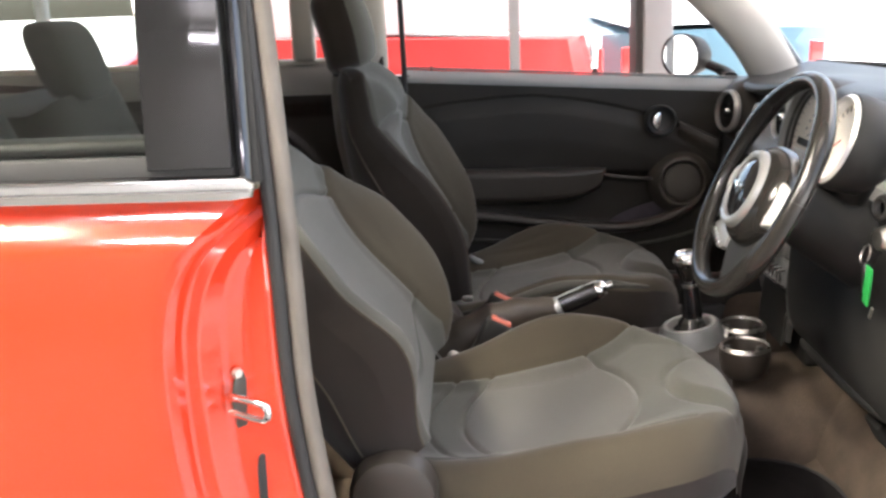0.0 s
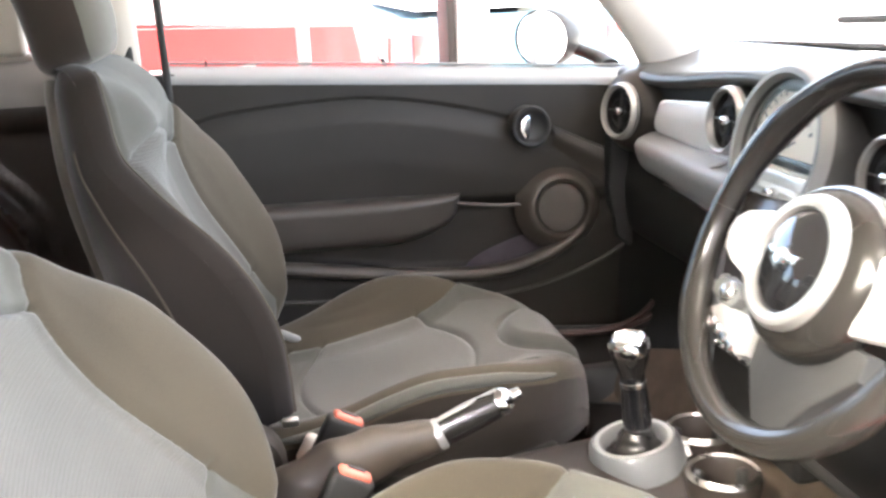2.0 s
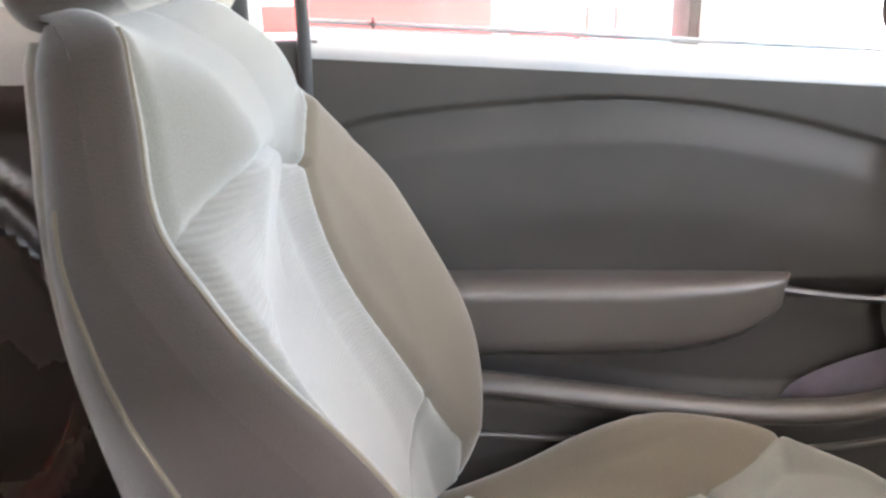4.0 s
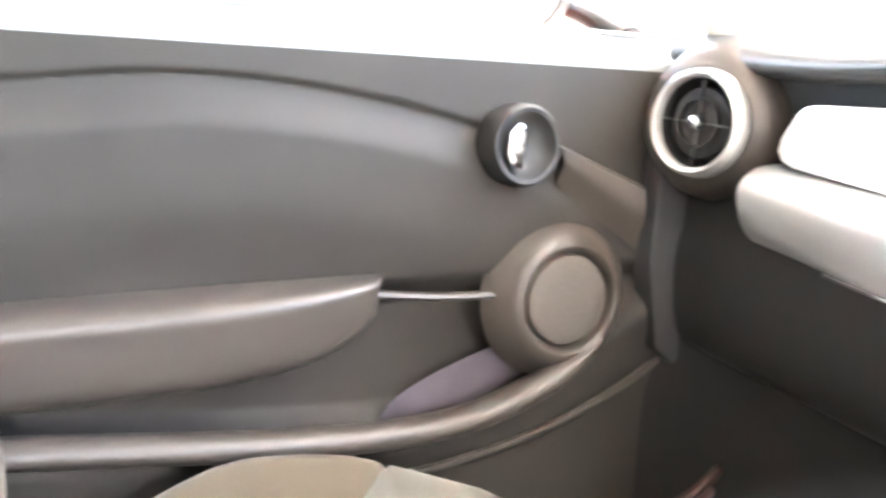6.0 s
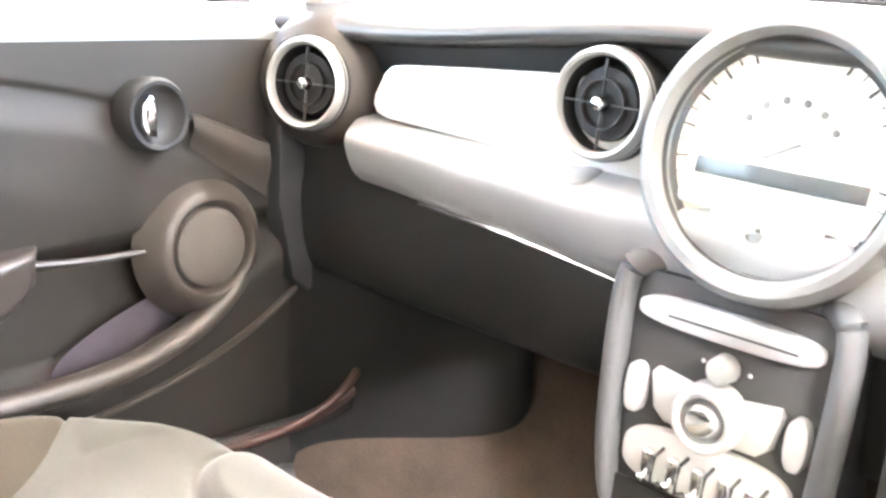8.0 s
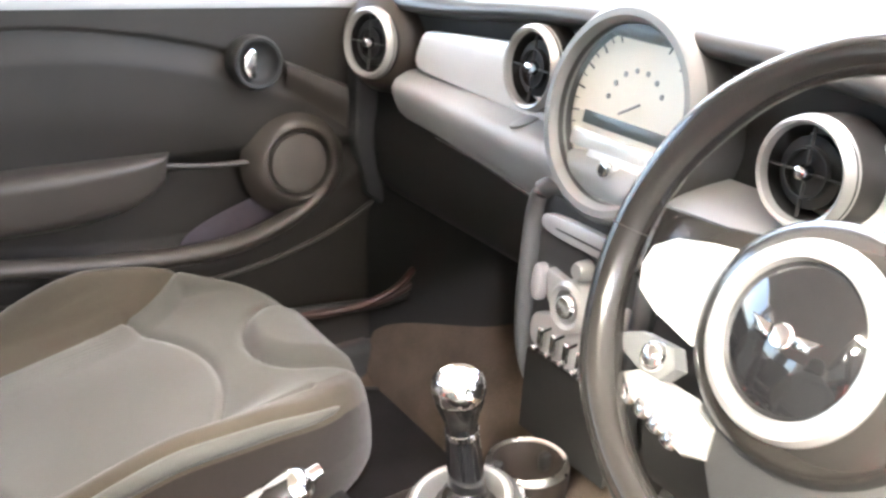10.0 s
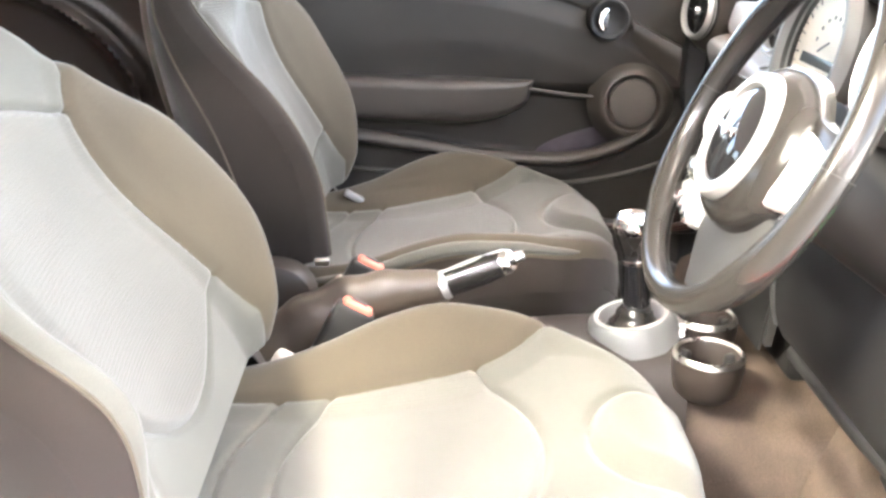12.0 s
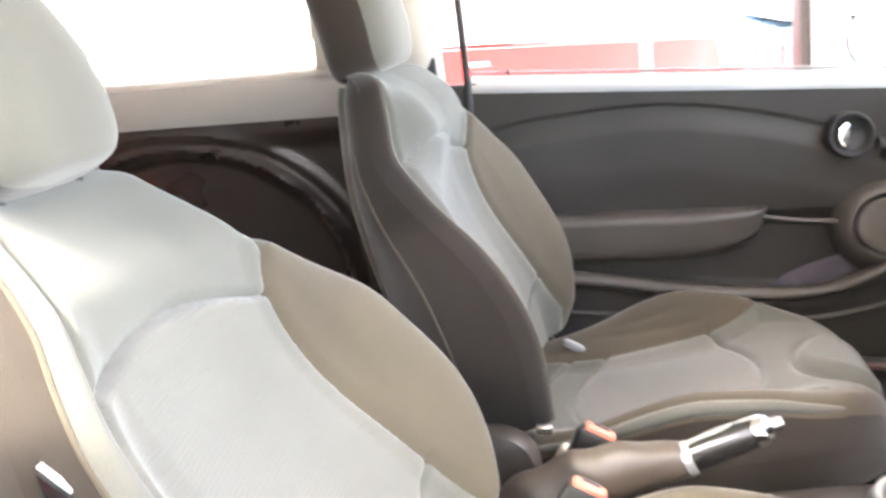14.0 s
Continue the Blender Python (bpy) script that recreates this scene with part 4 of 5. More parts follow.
part("front_decor", surface(front_decor, 20, 14), PLASTIC_BROWN, door, "warm grey wedge running from the handle to the dashboard")


# wing mirror outside the passenger window
def mirror():
    t = thing("wing_mirror", "round dark wing mirror on the passenger door", "wing mirror")
    m = facing((0.685, 0.855, 0.968), (-0.874, -0.486, 0.0))
    k = Matrix.Diagonal((1.2, 0.95, 1, 1))
    part("housing", lathe(((0.0, -0.085), (0.03, -0.08), (0.052, -0.055), (0.061, -0.02), (0.062, 0.0), (0.060, 0.003), (0.058, -0.003)), 44, m @ k), PLASTIC_SOFT, t, "dark mirror cap")
    part("mirror_glass", lathe(((0.0, -0.002), (0.0575, -0.002)), 44, m @ k), MIRROR, t)
    part("arm", tube(spline([(0.80, 0.77, 0.915), (0.79, 0.82, 0.93), (0.745, 0.845, 0.95)], 10), 0.022, 12, 0.6), PLASTIC_SOFT, t, "dark mirror foot")


mirror()


# ---- dashboard ----
dash = thing("dashboard", "charcoal dashboard with silver trim and round dials", "dashboard")


def along(profile, y0, y1, n=24, bend=0.0, sub=6):
    """A profile of (x, z) pairs, smoothed, carried along y."""
    p = spline([(x, 0, z) for x, z in profile], sub * (len(profile) - 1))

    def fn(u, v):
        q = p[round(v * (len(p) - 1))]
        y = y0 + (y1 - y0) * u
        return Vector((q.x + bend * (y / 0.66) ** 2, y, q.z))
    return surface(fn, n, len(p) - 1)


def dash_top(u, v):
    p = spline([(x, 0, z) for x, z in ((1.24, 0.925), (1.10, 0.948), (0.95, 0.960), (0.85, 0.964), (0.800, 0.958), (0.783, 0.948), (0.785, 0.936), (0.802, 0.930))], 42)
    q, y = p[round(v * 42)], -0.68 + 1.36 * u
    return Vector((q.x, y, q.z - 0.036 * smooth(0.12, 0.56, abs(y)) * smooth(1.0, 0.84, q.x)))


part("dash_top", surface(dash_top, 60, 42), PLASTIC, dash, "charcoal grained top pad")
part("trim_recess", surface(lambda u, v: Vector((0.806 + 0.010 * math.sin(math.pi * v), -0.68 + 1.36 * u, 0.80 + (0.130 - 0.036 * smooth(0.12, 0.56, abs(-0.68 + 1.36 * u))) * v)), 60, 10), PLASTIC_SOFT, dash)


def ledge(u, v):
    y = -0.55 + 1.10 * u
    p = spline([(x, 0, z) for x, z in ((0.805, 0.818), (0.777, 0.814), (0.757, 0.807), (0.747, 0.797), (0.744, 0.784), (0.748, 0.764), (0.758, 0.740), (0.774, 0.722))], 28)
    q = p[round(v * 28)]
    k = math.sqrt(max(0.0, 1 - max(0, (abs(y) - 0.528) / 0.022) ** 2))
    return Vector((0.805 + (q.x - 0.805) * (0.25 + 0.75 * k) * (1 - 0.2 * smooth(0.2, 0.55, abs(y))), y, 0.814 + (q.z - 0.814) * (0.30 + 0.70 * k) * (1 - 0.25 * smooth(0.15, 0.55, abs(y)))))


part("dash_ledge", surface(ledge, 60, 28), LEDGE_GREY, dash, "satin grey rolled ledge")
part("glovebox", along(((0.790, 0.80), (0.786, 0.740), (0.780, 0.700), (0.785, 0.640), (0.802, 0.605), (0.85, 0.590), (0.90, 0.60)), -0.64, 0.64, 24), PLASTIC_SOFT, dash, "black glovebox lid and lower panel")
part("chrome_line", tube(spline([(0.769, 0.43, 0.741), (0.766, 0.32, 0.738), (0.765, 0.24, 0.731), (0.766, 0.13, 0.718)], 20), 0.0022, 8), CHROME, dash, "thin bright line")
part("ledge_latch", plate(oval(0.022, 0.012, 28), 0.0020, 0.0008, facing((0.772, 0.225, 0.8120), (-0.25, 0, 1), (1, 0, 0)) @ Matrix.Rotation(1.57, 4, "Z")), LEDGE_GREY, dash, "small oval catch")
for k, (dx, rad) in enumerate(((0.0, 0.010), (0.035, 0.007), (0.06, 0.006))):
    hose = spline([(0.90 - dx, 0.56, 0.62), (0.888 - dx, 0.565, 0.52), (0.85 - dx, 0.58, 0.455), (0.77 - dx, 0.60, 0.425), (0.66 - dx, 0.622, 0.425), (0.56, 0.63, 0.43)], 30)
    part("footwell_seal", tube(hose, rad, 10), FOOT_RED if k else PLASTIC_SOFT, dash, "curved footwell edging")
for s in (-1, 1):
    part("dash_end", plate(((0.800, 0.57), (0.95, 0.58), (1.15, 0.90), (0.84, 0.922), (0.792, 0.905), (0.752, 0.80), (0.747, 0.70), (0.765, 0.60)), 0.03, 0.01,
                           Matrix(((1, 0, 0, 0), (0, 0, -1, s * 0.65 + 0.015), (0, 1, 0, 0), (0, 0, 0, 1)))), RUBBER, dash)


def trim_panel(s):
    out = [(0.16, -0.062), (0.498, -0.053), (0.512, -0.049), (0.518, -0.040), (0.516, -0.028), (0.502, -0.004), (0.494, 0.003), (0.482, 0.006), (0.38, 0.015), (0.30, 0.021), (0.16, 0.030)]
    out = out if s > 0 else [(-y, z) for y, z in reversed(out)]
    m = facing((0.800, 0, 0.872), (-1, 0, 0.06)) @ Matrix.Scale(-1, 4, (1, 0, 0))
    return part("trim_panel", plate(out, 0.012, 0.004, m), SILVER, dash, "satin silver trim panel")


def vent(y, z, r=0.05, x=0.752, turn=0.0):
    m = facing((x, y, z), (-1, turn, 0.12))
    t = part("air_vent", lathe(((r * 0.85, -0.035), (r * 0.85, 0.0), (r * 0.88, 0.008), (r * 0.96, 0.008), (r * 1.04, 0.0), (r * 1.05, -0.045), (0.0, -0.045)), 48, m), PLASTIC_SOFT, dash, "round air vent")
    part("vent_ring", lathe(((r * 0.85, 0.001), (r * 0.88, 0.009), (r * 0.94, 0.011), (r * 1.01, 0.007), (r * 1.05, -0.004)), 48, m), RING_SILVER, t, "silver bezel")
    part("vent_disc", lathe(((0, -0.002), (r * 0.66, -0.004), (r * 0.68, -0.012), (0, -0.014)), 36, m), PLASTIC_SOFT, t)
    part("vent_inner_ring", lathe(((r * 0.42, -0.003), (r * 0.43, 0.003), (r * 0.47, 0.003), (r * 0.48, -0.003)), 36, m), PLASTIC_SOFT, t)
    part("vent_hub", lathe(((0, 0.012), (r * 0.12, 0.010), (r * 0.17, 0.004), (r * 0.2, -0.004)), 20, m), CHROME, t, "bright centre stud")
    for k in range(4):
        q = m @ Matrix.Rotation(k * math.pi / 2, 4, "Z") @ Matrix.Translation((0, r * 0.5, 0.001))
        part("vent_vane", rbox((0.0016, r * 0.62, 0.004), 0.0006, q), PLASTIC, t)
    return t


trim_panel(1)
trim_panel(-1)
vent(0.588, 0.849, 0.050, 0.752, -0.25)
vent(0.211, 0.879, 0.049, 0.770)
vent(-0.204, 0.870, 0.047, 0.748)
vent(-0.590, 0.856, 0.050, 0.752, 0.25)
for s in (-1, 1):
    shoulder = facing((0.80, s * 0.598, 0.851), (-1, s * -0.25, 0.12))
    part("vent_housing", lathe(((0.050, 0.0), (0.064, -0.006), (0.077, -0.030), (0.086, -0.09), (0.088, -0.13)), 40, Matrix.Translation((-0.045, 0, 0)) @ shoulder), PLASTIC_BROWN, dash, "rounded vent housing")
for k in range(6):
    q = Matrix.Translation((0.93 + 0.005 * k, -0.31 - 0.032 * k, 0.966)) @ Matrix.Rotation(0.5, 4, "Z")
    part("demist_slot", rbox((0.055, 0.009, 0.004), 0.0015, q), INK, dash, "dark demister slot")

# central speedometer
SP = facing((0.760, 0.045, 0.862), (-math.cos(radians(13)), 0, math.sin(radians(13)))) @ Matrix.Scale(1.065, 4)
speedo = part("speedometer", lathe(((0.094, -0.012), (0.096, 0.004), (0.101, 0.008), (0.107, 0.003), (0.112, -0.02), (0.116, -0.10), (0.10, -0.16), (0, -0.16)), 72, SP), PLASTIC, dash, "large round central speedometer housing")
part("speedo_ring", lathe(((0.086, -0.014), (0.089, 0.004), (0.094, 0.012), (0.101, 0.012), (0.1075, 0.004), (0.109, -0.010)), 72, SP), PLASTIC_GREY, speedo, "broad grey bezel")
part("bezel_gap", lathe(((0.083, -0.0105), (0.0875, -0.006), (0.0885, 0.003)), 72, SP), INK, speedo, "dark inner edge")
part("speedo_face", lathe(((0, -0.016), (0.062, -0.016), (0.088, -0.010)), 72, SP), CREAM, speedo, "cream dial face")
for k in range(27):
    a = radians(205 - k * 230 / 26)
    long = k % 2 == 0
    q = SP @ Matrix.Rotation(a, 4, "Z") @ Matrix.Translation((0.079 if long else 0.081, 0, -0.0115))
    part("tick", rbox((0.010 if long else 0.006, 0.0016 if long else 0.001, 0.0012), 0, q), INK, speedo)
for k in range(7):
    a = radians(168 - k * 22.6)
    part("telltale", lathe(((0, 0.001), (0.0026, 0.0008), (0.003, 0)), 14, SP @ Matrix.Translation((0.040 * math.cos(a), 0.040 * math.sin(a) + 0.004, -0.0155))), PLASTIC_GREY, speedo, "small grey warning lamp")
part("display", rbox((0.134, 0.0135, 0.002), 0.0006, SP @ Matrix.Translation((0, -0.014, -0.0145))), LCD, speedo, "dark grey strip display")
part("radio_strip", rbox((0.150, 0.018, 0.006), 0.002, SP @ Matrix.Translation((0.0, -0.036, -0.012))), SILVER, speedo, "silver control strip")
part("lower_dial", plate(oval(0.045, 0.030, 36, 2.6), 0.005, 0.002, SP @ Matrix.Translation((0, -0.058, -0.014))), SILVER, speedo, "silver control oval")
part("volume_knob", lathe(((0, 0.016), (0.007, 0.015), (0.009, 0.010), (0.010, 0)), 24, SP @ Matrix.Translation((0, -0.056, -0.010))), CHROME, speedo, "small knob")
part("needle", rbox((0.03, 0.0025, 0.002), 0.0005, SP @ Matrix.Translation((-0.0, 0.006, -0.010)) @ Matrix.Rotation(0.5, 4, "Z")), PLASTIC_GREY, speedo)
part("speedo_glass", lathe(((0, 0.002), (0.088, 0.0)), 48, SP), GLASS_CLEAR, speedo).visible_shadow = False

# centre stack
ST = facing((0.735, 0.055, 0.645), (-1, 0, 0.10)) @ Matrix.Scale(0.985, 4)
stack = thing("centre_stack", "dark centre stack with silver radio and heater controls", "centre stack")
part("stack_panel", plate([(-0.098, 0.11), (0.098, 0.11), (0.086, -0.18), (-0.086, -0.18)], 0.012, 0.003, ST @ Matrix.Translation((0, 0, -0.012))), PLASTIC, stack, "dark grey faceplate")
part("stack_body", span((0.752, -0.048, 0.42), (0.830, 0.158, 0.745), 0.012), PLASTIC_SOFT, stack, "black sides of the stack")
for s in (-1, 1):
    rail = [ST @ Vector(p) for p in ((s * 0.070, 0.118, -0.016), (s * 0.088, 0.114, -0.004), (s * 0.098, 0.100, 0.002), (s * 0.100, 0.05, 0.004), (s * 0.097, -0.04, 0.004), (s * 0.092, -0.10, -0.004), (s * 0.086, -0.14, -0.020))]
    part("side_rail", tube(spline(rail, 30), 0.011, 16, 1.2), STACK_GREY, stack, "grey side rail")
slot = part("disc_slot", plate(oval(0.082, 0.0135, 40, 3.2), 0.010, 0.004, ST @ Matrix.Translation((0, 0.079, 0.0))), SILVER_SOFT, stack, "silver disc slot panel")
part("slit", rbox((0.115, 0.0018, 0.002), 0, ST @ Matrix.Translation((0.006, 0.077, 0.0095))), INK, slot)
part("small_knob", lathe(((0, 0.020), (0.009, 0.019), (0.0115, 0.014), (0.0125, 0.0)), 28, ST @ Matrix.Translation((0.003, 0.045, 0))), SILVER_SOFT, stack, "small silver knob")
for s in (-1, 1):
    part("led_dot", lathe(((0, 0.002), (0.0018, 0.001), (0.002, 0)), 10, ST @ Matrix.Translation((0.003 + s * 0.021, 0.045, 0))), SILVER_SOFT, stack)
    part("side_button", plate([(s * x, y) for x, y in oval(0.0105, 0.023, 28, 2.5, -0.074, 0.004)], 0.012, 0.004, ST), SILVER_SOFT, stack, "silver side button")
    wing = ((0.0, 0.016), (0.028, 0.020), (0.056, 0.024), (0.060, 0.018), (0.054, -0.012), (0.042, -0.022), (0.0, -0.024))
    part("heater_wing", plate([(s * x, y) for x, y in wing], 0.010, 0.004, ST @ Matrix.Translation((0.0, 0.004, 0))), SILVER_SOFT, stack, "silver wing-shaped heater switch")
knob = part("heater_knob", lathe(((0.018, 0.010), (0.020, 0.024), (0.025, 0.027), (0.030, 0.022), (0.031, 0.0)), 44, ST @ Matrix.Translation((0, 0.002, 0))), SILVER_SOFT, stack, "round heater dial")
part("knob_cap", lathe(((0, 0.030), (0.012, 0.029), (0.016, 0.024), (0.018, 0.012)), 36, ST @ Matrix.Translation((0, 0.002, 0))), CHROME, knob, "bright dial cap")
toggles = part("switch_panel", plate(oval(0.078, 0.028, 44, 3.0), 0.010, 0.004, ST @ Matrix.Translation((0, -0.052, 0.0))), SILVER_SOFT, stack, "silver switch panel")
for k in range(5):
    q = ST @ Matrix.Translation((-0.048 + k * 0.024, -0.056, 0.012))
    part("toggle", join(rbox((0.011, 0.024, 0.010), 0.003, q), rbox((0.008, 0.007, 0.016), 0.003, q @ Matrix.Translation((0, -0.012, 0.006)))), CHROME, toggles, "chrome toggle switch")
    part("guard", tube([q @ Vector(p) for p in ((0.0115, 0.016, -0.004), (0.0115, 0.012, 0.012), (0.0115, -0.012, 0.014), (0.0115, -0.018, -0.004))], 0.0018, 8), INK, toggles)
lower = part("lower_panel", plate([(-0.085, -0.085), (0.085, -0.085), (0.080, -0.19), (-0.080, -0.19)], 0.004, 0.001, ST @ Matrix.Translation((0, 0, 0.0))), PLASTIC_SOFT, stack, "black lower panel")


# ---- steering wheel and column ----
WT = radians(26.2)
WM = Matrix(((0, math.sin(WT), -math.cos(WT), 0.556), (-1, 0, 0, -0.377), (0, math.cos(WT), math.sin(WT), 0.852), (0, 0, 0, 1)))
wheel = thing("steering_wheel", "black leather steering wheel with silver hub ring and switch pods", "steering wheel")
ring = [WM @ Vector((0.1725 * math.cos(a), 0.1725 * math.sin(a), 0)) for a in [2 * math.pi * i / 96 for i in range(96)]]


def rim():
    bm = bmesh.new()
    rows = []
    for i in range(96):
        a = 2 * math.pi * i / 96
        fat = 0.0138 + 0.0022 * math.exp(-((math.degrees(a) % 180 - 35) / 14) ** 2) + 0.0025 * math.exp(-((math.degrees(a) % 180 - 145) / 14) ** 2)
        rows.append([bm.verts.new(WM @ Vector(((0.1725 + fat * math.cos(b)) * math.cos(a), (0.1725 + fat * math.cos(b)) * math.sin(a), fat * 1.05 * math.sin(b)))) for b in [2 * math.pi * j / 18 for j in range(18)]])
    for i in range(96):
        for j in range(18):
            bm.faces.new((rows[i][j], rows[(i + 1) % 96][j], rows[(i + 1) % 96][(j + 1) % 18], rows[i][(j + 1) % 18]))
    return bm


rim_part = part("rim", rim(), LEATHER, wheel, "black leather rim")
for a in (178, 2, 215, -35):
    c = radians(a)
    part("stitch_seam", tube([WM @ Vector(((0.1725 + 0.0150 * math.cos(b)) * math.cos(c), (0.1725 + 0.0150 * math.cos(b)) * math.sin(c), 0.0155 * math.sin(b))) for b in [2 * math.pi * j / 16 for j in range(16)]], 0.0005, 5, closed=True), PLASTIC_SOFT, rim_part)


HM = WM @ Matrix.Translation((0.003, -0.0135, 0.014))


def hub(u, v):
    a = 2 * math.pi * v
    c, s = math.cos(a), math.sin(a)
    r = 0.087 + 0.005 * math.cos(2 * a) - 0.003 * s
    k = math.sin(u * math.pi / 2)
    return HM @ Vector((r * k * c, r * k * s + 0.002, -0.036 + 0.046 * math.cos(u * math.pi / 2) ** 0.62))


part("airbag_cover", surface(hub, 18, 56, wrap_v=True), LEATHER, wheel, "domed black airbag cover")
for s in (-1, 1):
    spoke = [(s * x, y) for x, y in ((0.06, 0.040), (0.10, 0.034), (0.158, 0.032), (0.158, -0.026), (0.145, -0.026), (0.115, -0.035), (0.06, -0.060))]
    sp_part = part("spoke", plate(spoke, 0.016, 0.006, WM @ Matrix.Translation((0, 0, -0.022))), LEATHER, wheel, "black spoke")
    pod = [(s * x, y) for x, y in ((0.070, 0.024), (0.100, 0.020), (0.132, 0.013), (0.148, 0.002), (0.152, -0.014), (0.144, -0.032), (0.122, -0.042), (0.084, -0.050))]
    part("switch_pod", plate(pod, 0.016, 0.006, WM @ Matrix.Translation((0, 0, -0.016))), SILVER, sp_part, "silver switch pod")
# multi-button switch blocks on the column behind the near spoke
SWM = WM @ Matrix.Translation((0, 0, -0.022))
block = part("switch_block", plate([(-0.147, -0.066), (-0.130, -0.058), (-0.098, -0.057), (-0.088, -0.070), (-0.098, -0.084), (-0.122, -0.084), (-0.142, -0.078)], 0.014, 0.004, SWM), STACK_GREY, wheel, "grey switch block")
part("rocker", lathe(((0, 0.022), (0.007, 0.021), (0.011, 0.017), (0.012, 0.010)), 24, SWM @ Matrix.Translation((-0.110, -0.070, 0))), CHROME, block, "round bright switch")
strip_plate = part("switch_strip", plate([(-0.134, -0.092), (-0.118, -0.082), (-0.070, -0.082), (-0.044, -0.092), (-0.040, -0.114), (-0.058, -0.120), (-0.118, -0.106)], 0.012, 0.004, SWM), RING_SILVER, wheel, "silver switch strip")
for k in range(4):
    part("switch_button", rbox((0.012, 0.013, 0.010), 0.003, SWM @ Matrix.Translation((-0.120 + 0.0165 * k, -0.1035 - 0.0035 * k, 0.010)) @ Matrix.Rotation(-0.25, 4, "Z")), CHROME, strip_plate, "small bright button")
low = ((-0.066, -0.062), (0.100, -0.056), (0.102, -0.080), (0.062, -0.122), (0.042, -0.160), (-0.004, -0.162), (-0.033, -0.130), (-0.064, -0.093))
part("lower_spoke", plate(low, 0.018, 0.006, WM @ Matrix.Translation((0, 0, -0.034))), RUBBER, wheel, "matt black lower spoke cover")
part("hub_ring", lathe(((0.0485, 0.004), (0.0500, 0.010), (0.0555, 0.0115), (0.0605, 0.009), (0.0635, 0.002), (0.0635, -0.010)), 64, HM), RING_SILVER, wheel, "silver hub ring")
disc = part("hub_disc", lathe(((0, 0.018), (0.02, 0.0165), (0.038, 0.012), (0.0480, 0.006)), 48, HM), GLOSS_BLACK, wheel, "gloss black hub disc")
for s in (-1, 1):
    part("badge_bar", plate([(s * x, y) for x, y in ((0.009, 0.004), (0.026, 0.006), (0.021, 0.001), (0.020, -0.003), (0.009, -0.004))], 0.003, 0.001, HM @ Matrix.Translation((0, 0, 0.0145))), CHROME, disc, "plain bright badge bar")
part("badge_disc", lathe(((0, 0.004), (0.007, 0.0035), (0.0095, 0)), 24, HM @ Matrix.Translation((0, 0, 0.0155))), CHROME, disc, "plain bright badge disc")

col = thing("steering_column", "black steering column shroud with stalks and a rev counter", "steering column")
part("shroud", tube([WM @ Vector((0, 0, -0.045)), WM @ Vector((0, -0.01, -0.12)), WM @ Vector((0, -0.02, -0.22))], lambda t: 0.058 + 0.012 * t, 24, 0.95), PLASTIC_SOFT, col, "black column shroud")
for s in (-1,):
    st = spline([WM @ Vector((s * 0.045, 0.0, -0.07)), WM @ Vector((s * 0.09, 0.012, -0.072)), WM @ Vector((s * 0.125, 0.02, -0.075))], 12)
    part("stalk", tube(st, lambda t: 0.006 + 0.004 * t, 12), PLASTIC_SOFT, col, "black control stalk")
TM = facing((0.655, -0.428, 0.925), (-math.cos(radians(20)), 0, math.sin(radians(20))))
tach = part("rev_counter", lathe(((0.060, -0.004), (0.063, 0.006), (0.070, 0.004), (0.074, -0.012), (0.070, -0.05), (0.045, -0.075), (0, -0.08)), 48, TM), PLASTIC_SOFT, col, "round rev counter pod")
part("tach_ring", lathe(((0.056, -0.006), (0.058, 0.006), (0.063, 0.010), (0.068, 0.005), (0.070, -0.004)), 48, TM), SILVER, tach, "silver bezel")
part("tach_face", lathe(((0, -0.008), (0.056, -0.006)), 48, TM), CREAM, tach, "cream dial face")
for k in range(15):
    a = radians(220 - k * 200 / 14)
    part("tick", rbox((0.007, 0.0012, 0.001), 0, TM @ Matrix.Rotation(a, 4, "Z") @ Matrix.Translation((0.049, 0, -0.006))), INK, tach)
part("needle", rbox((0.042, 0.0018, 0.0015), 0, TM @ Matrix.Rotation(radians(215), 4, "Z") @ Matrix.Translation((0.02, 0, -0.003))), ORANGE, tach)
part("pod_stem", tube([TM @ Vector((0, -0.03, -0.05)), WM @ Vector((0, 0.02, -0.13))], 0.03, 14), PLASTIC_SOFT, tach)

# ignition slot, start button and keys
ig = thing("ignition_switch", "dark round ignition switch in the dashboard", "ignition switch")
im = facing((0.700, -0.500, 0.835), (-1, -0.25, 0.2))
part("bezel", lathe(((0.010, 0.004), (0.014, 0.010), (0.019, 0.008), (0.022, 0.0), (0.022, -0.02)), 32, im), PLASTIC_SOFT, ig)
part("button", lathe(((0, 0.008), (0.008, 0.007), (0.011, 0.002)), 24, im), CHROME, ig, "bright start button")
im2 = facing((0.690, -0.535, 0.800), (-1, -0.3, 0.1))
part("key_slot", lathe(((0.0, 0.016), (0.012, 0.015), (0.017, 0.010), (0.019, 0.0), (0.02, -0.02)), 28, im2), STEEL, ig, "worn metal key slot")
keys = thing("key_ring", "car keys on a ring with a green plastic tag", "keys")
kc = Vector((0.672, -0.512, 0.760))
part("ring", tube([kc + Vector((0.004 * math.sin(a), 0.013 * math.cos(a), 0.014 * math.sin(a) + 0.012)) for a in [2 * math.pi * i / 24 for i in range(24)]], 0.0014, 6, closed=True), STEEL, keys)
part("tag", rbox((0.004, 0.021, 0.058), 0.0018, Matrix.Translation(kc + Vector((0, -0.014, -0.030))) @ Matrix.Rotation(0.15, 4, "X")), GREEN, keys, "bright green tag")
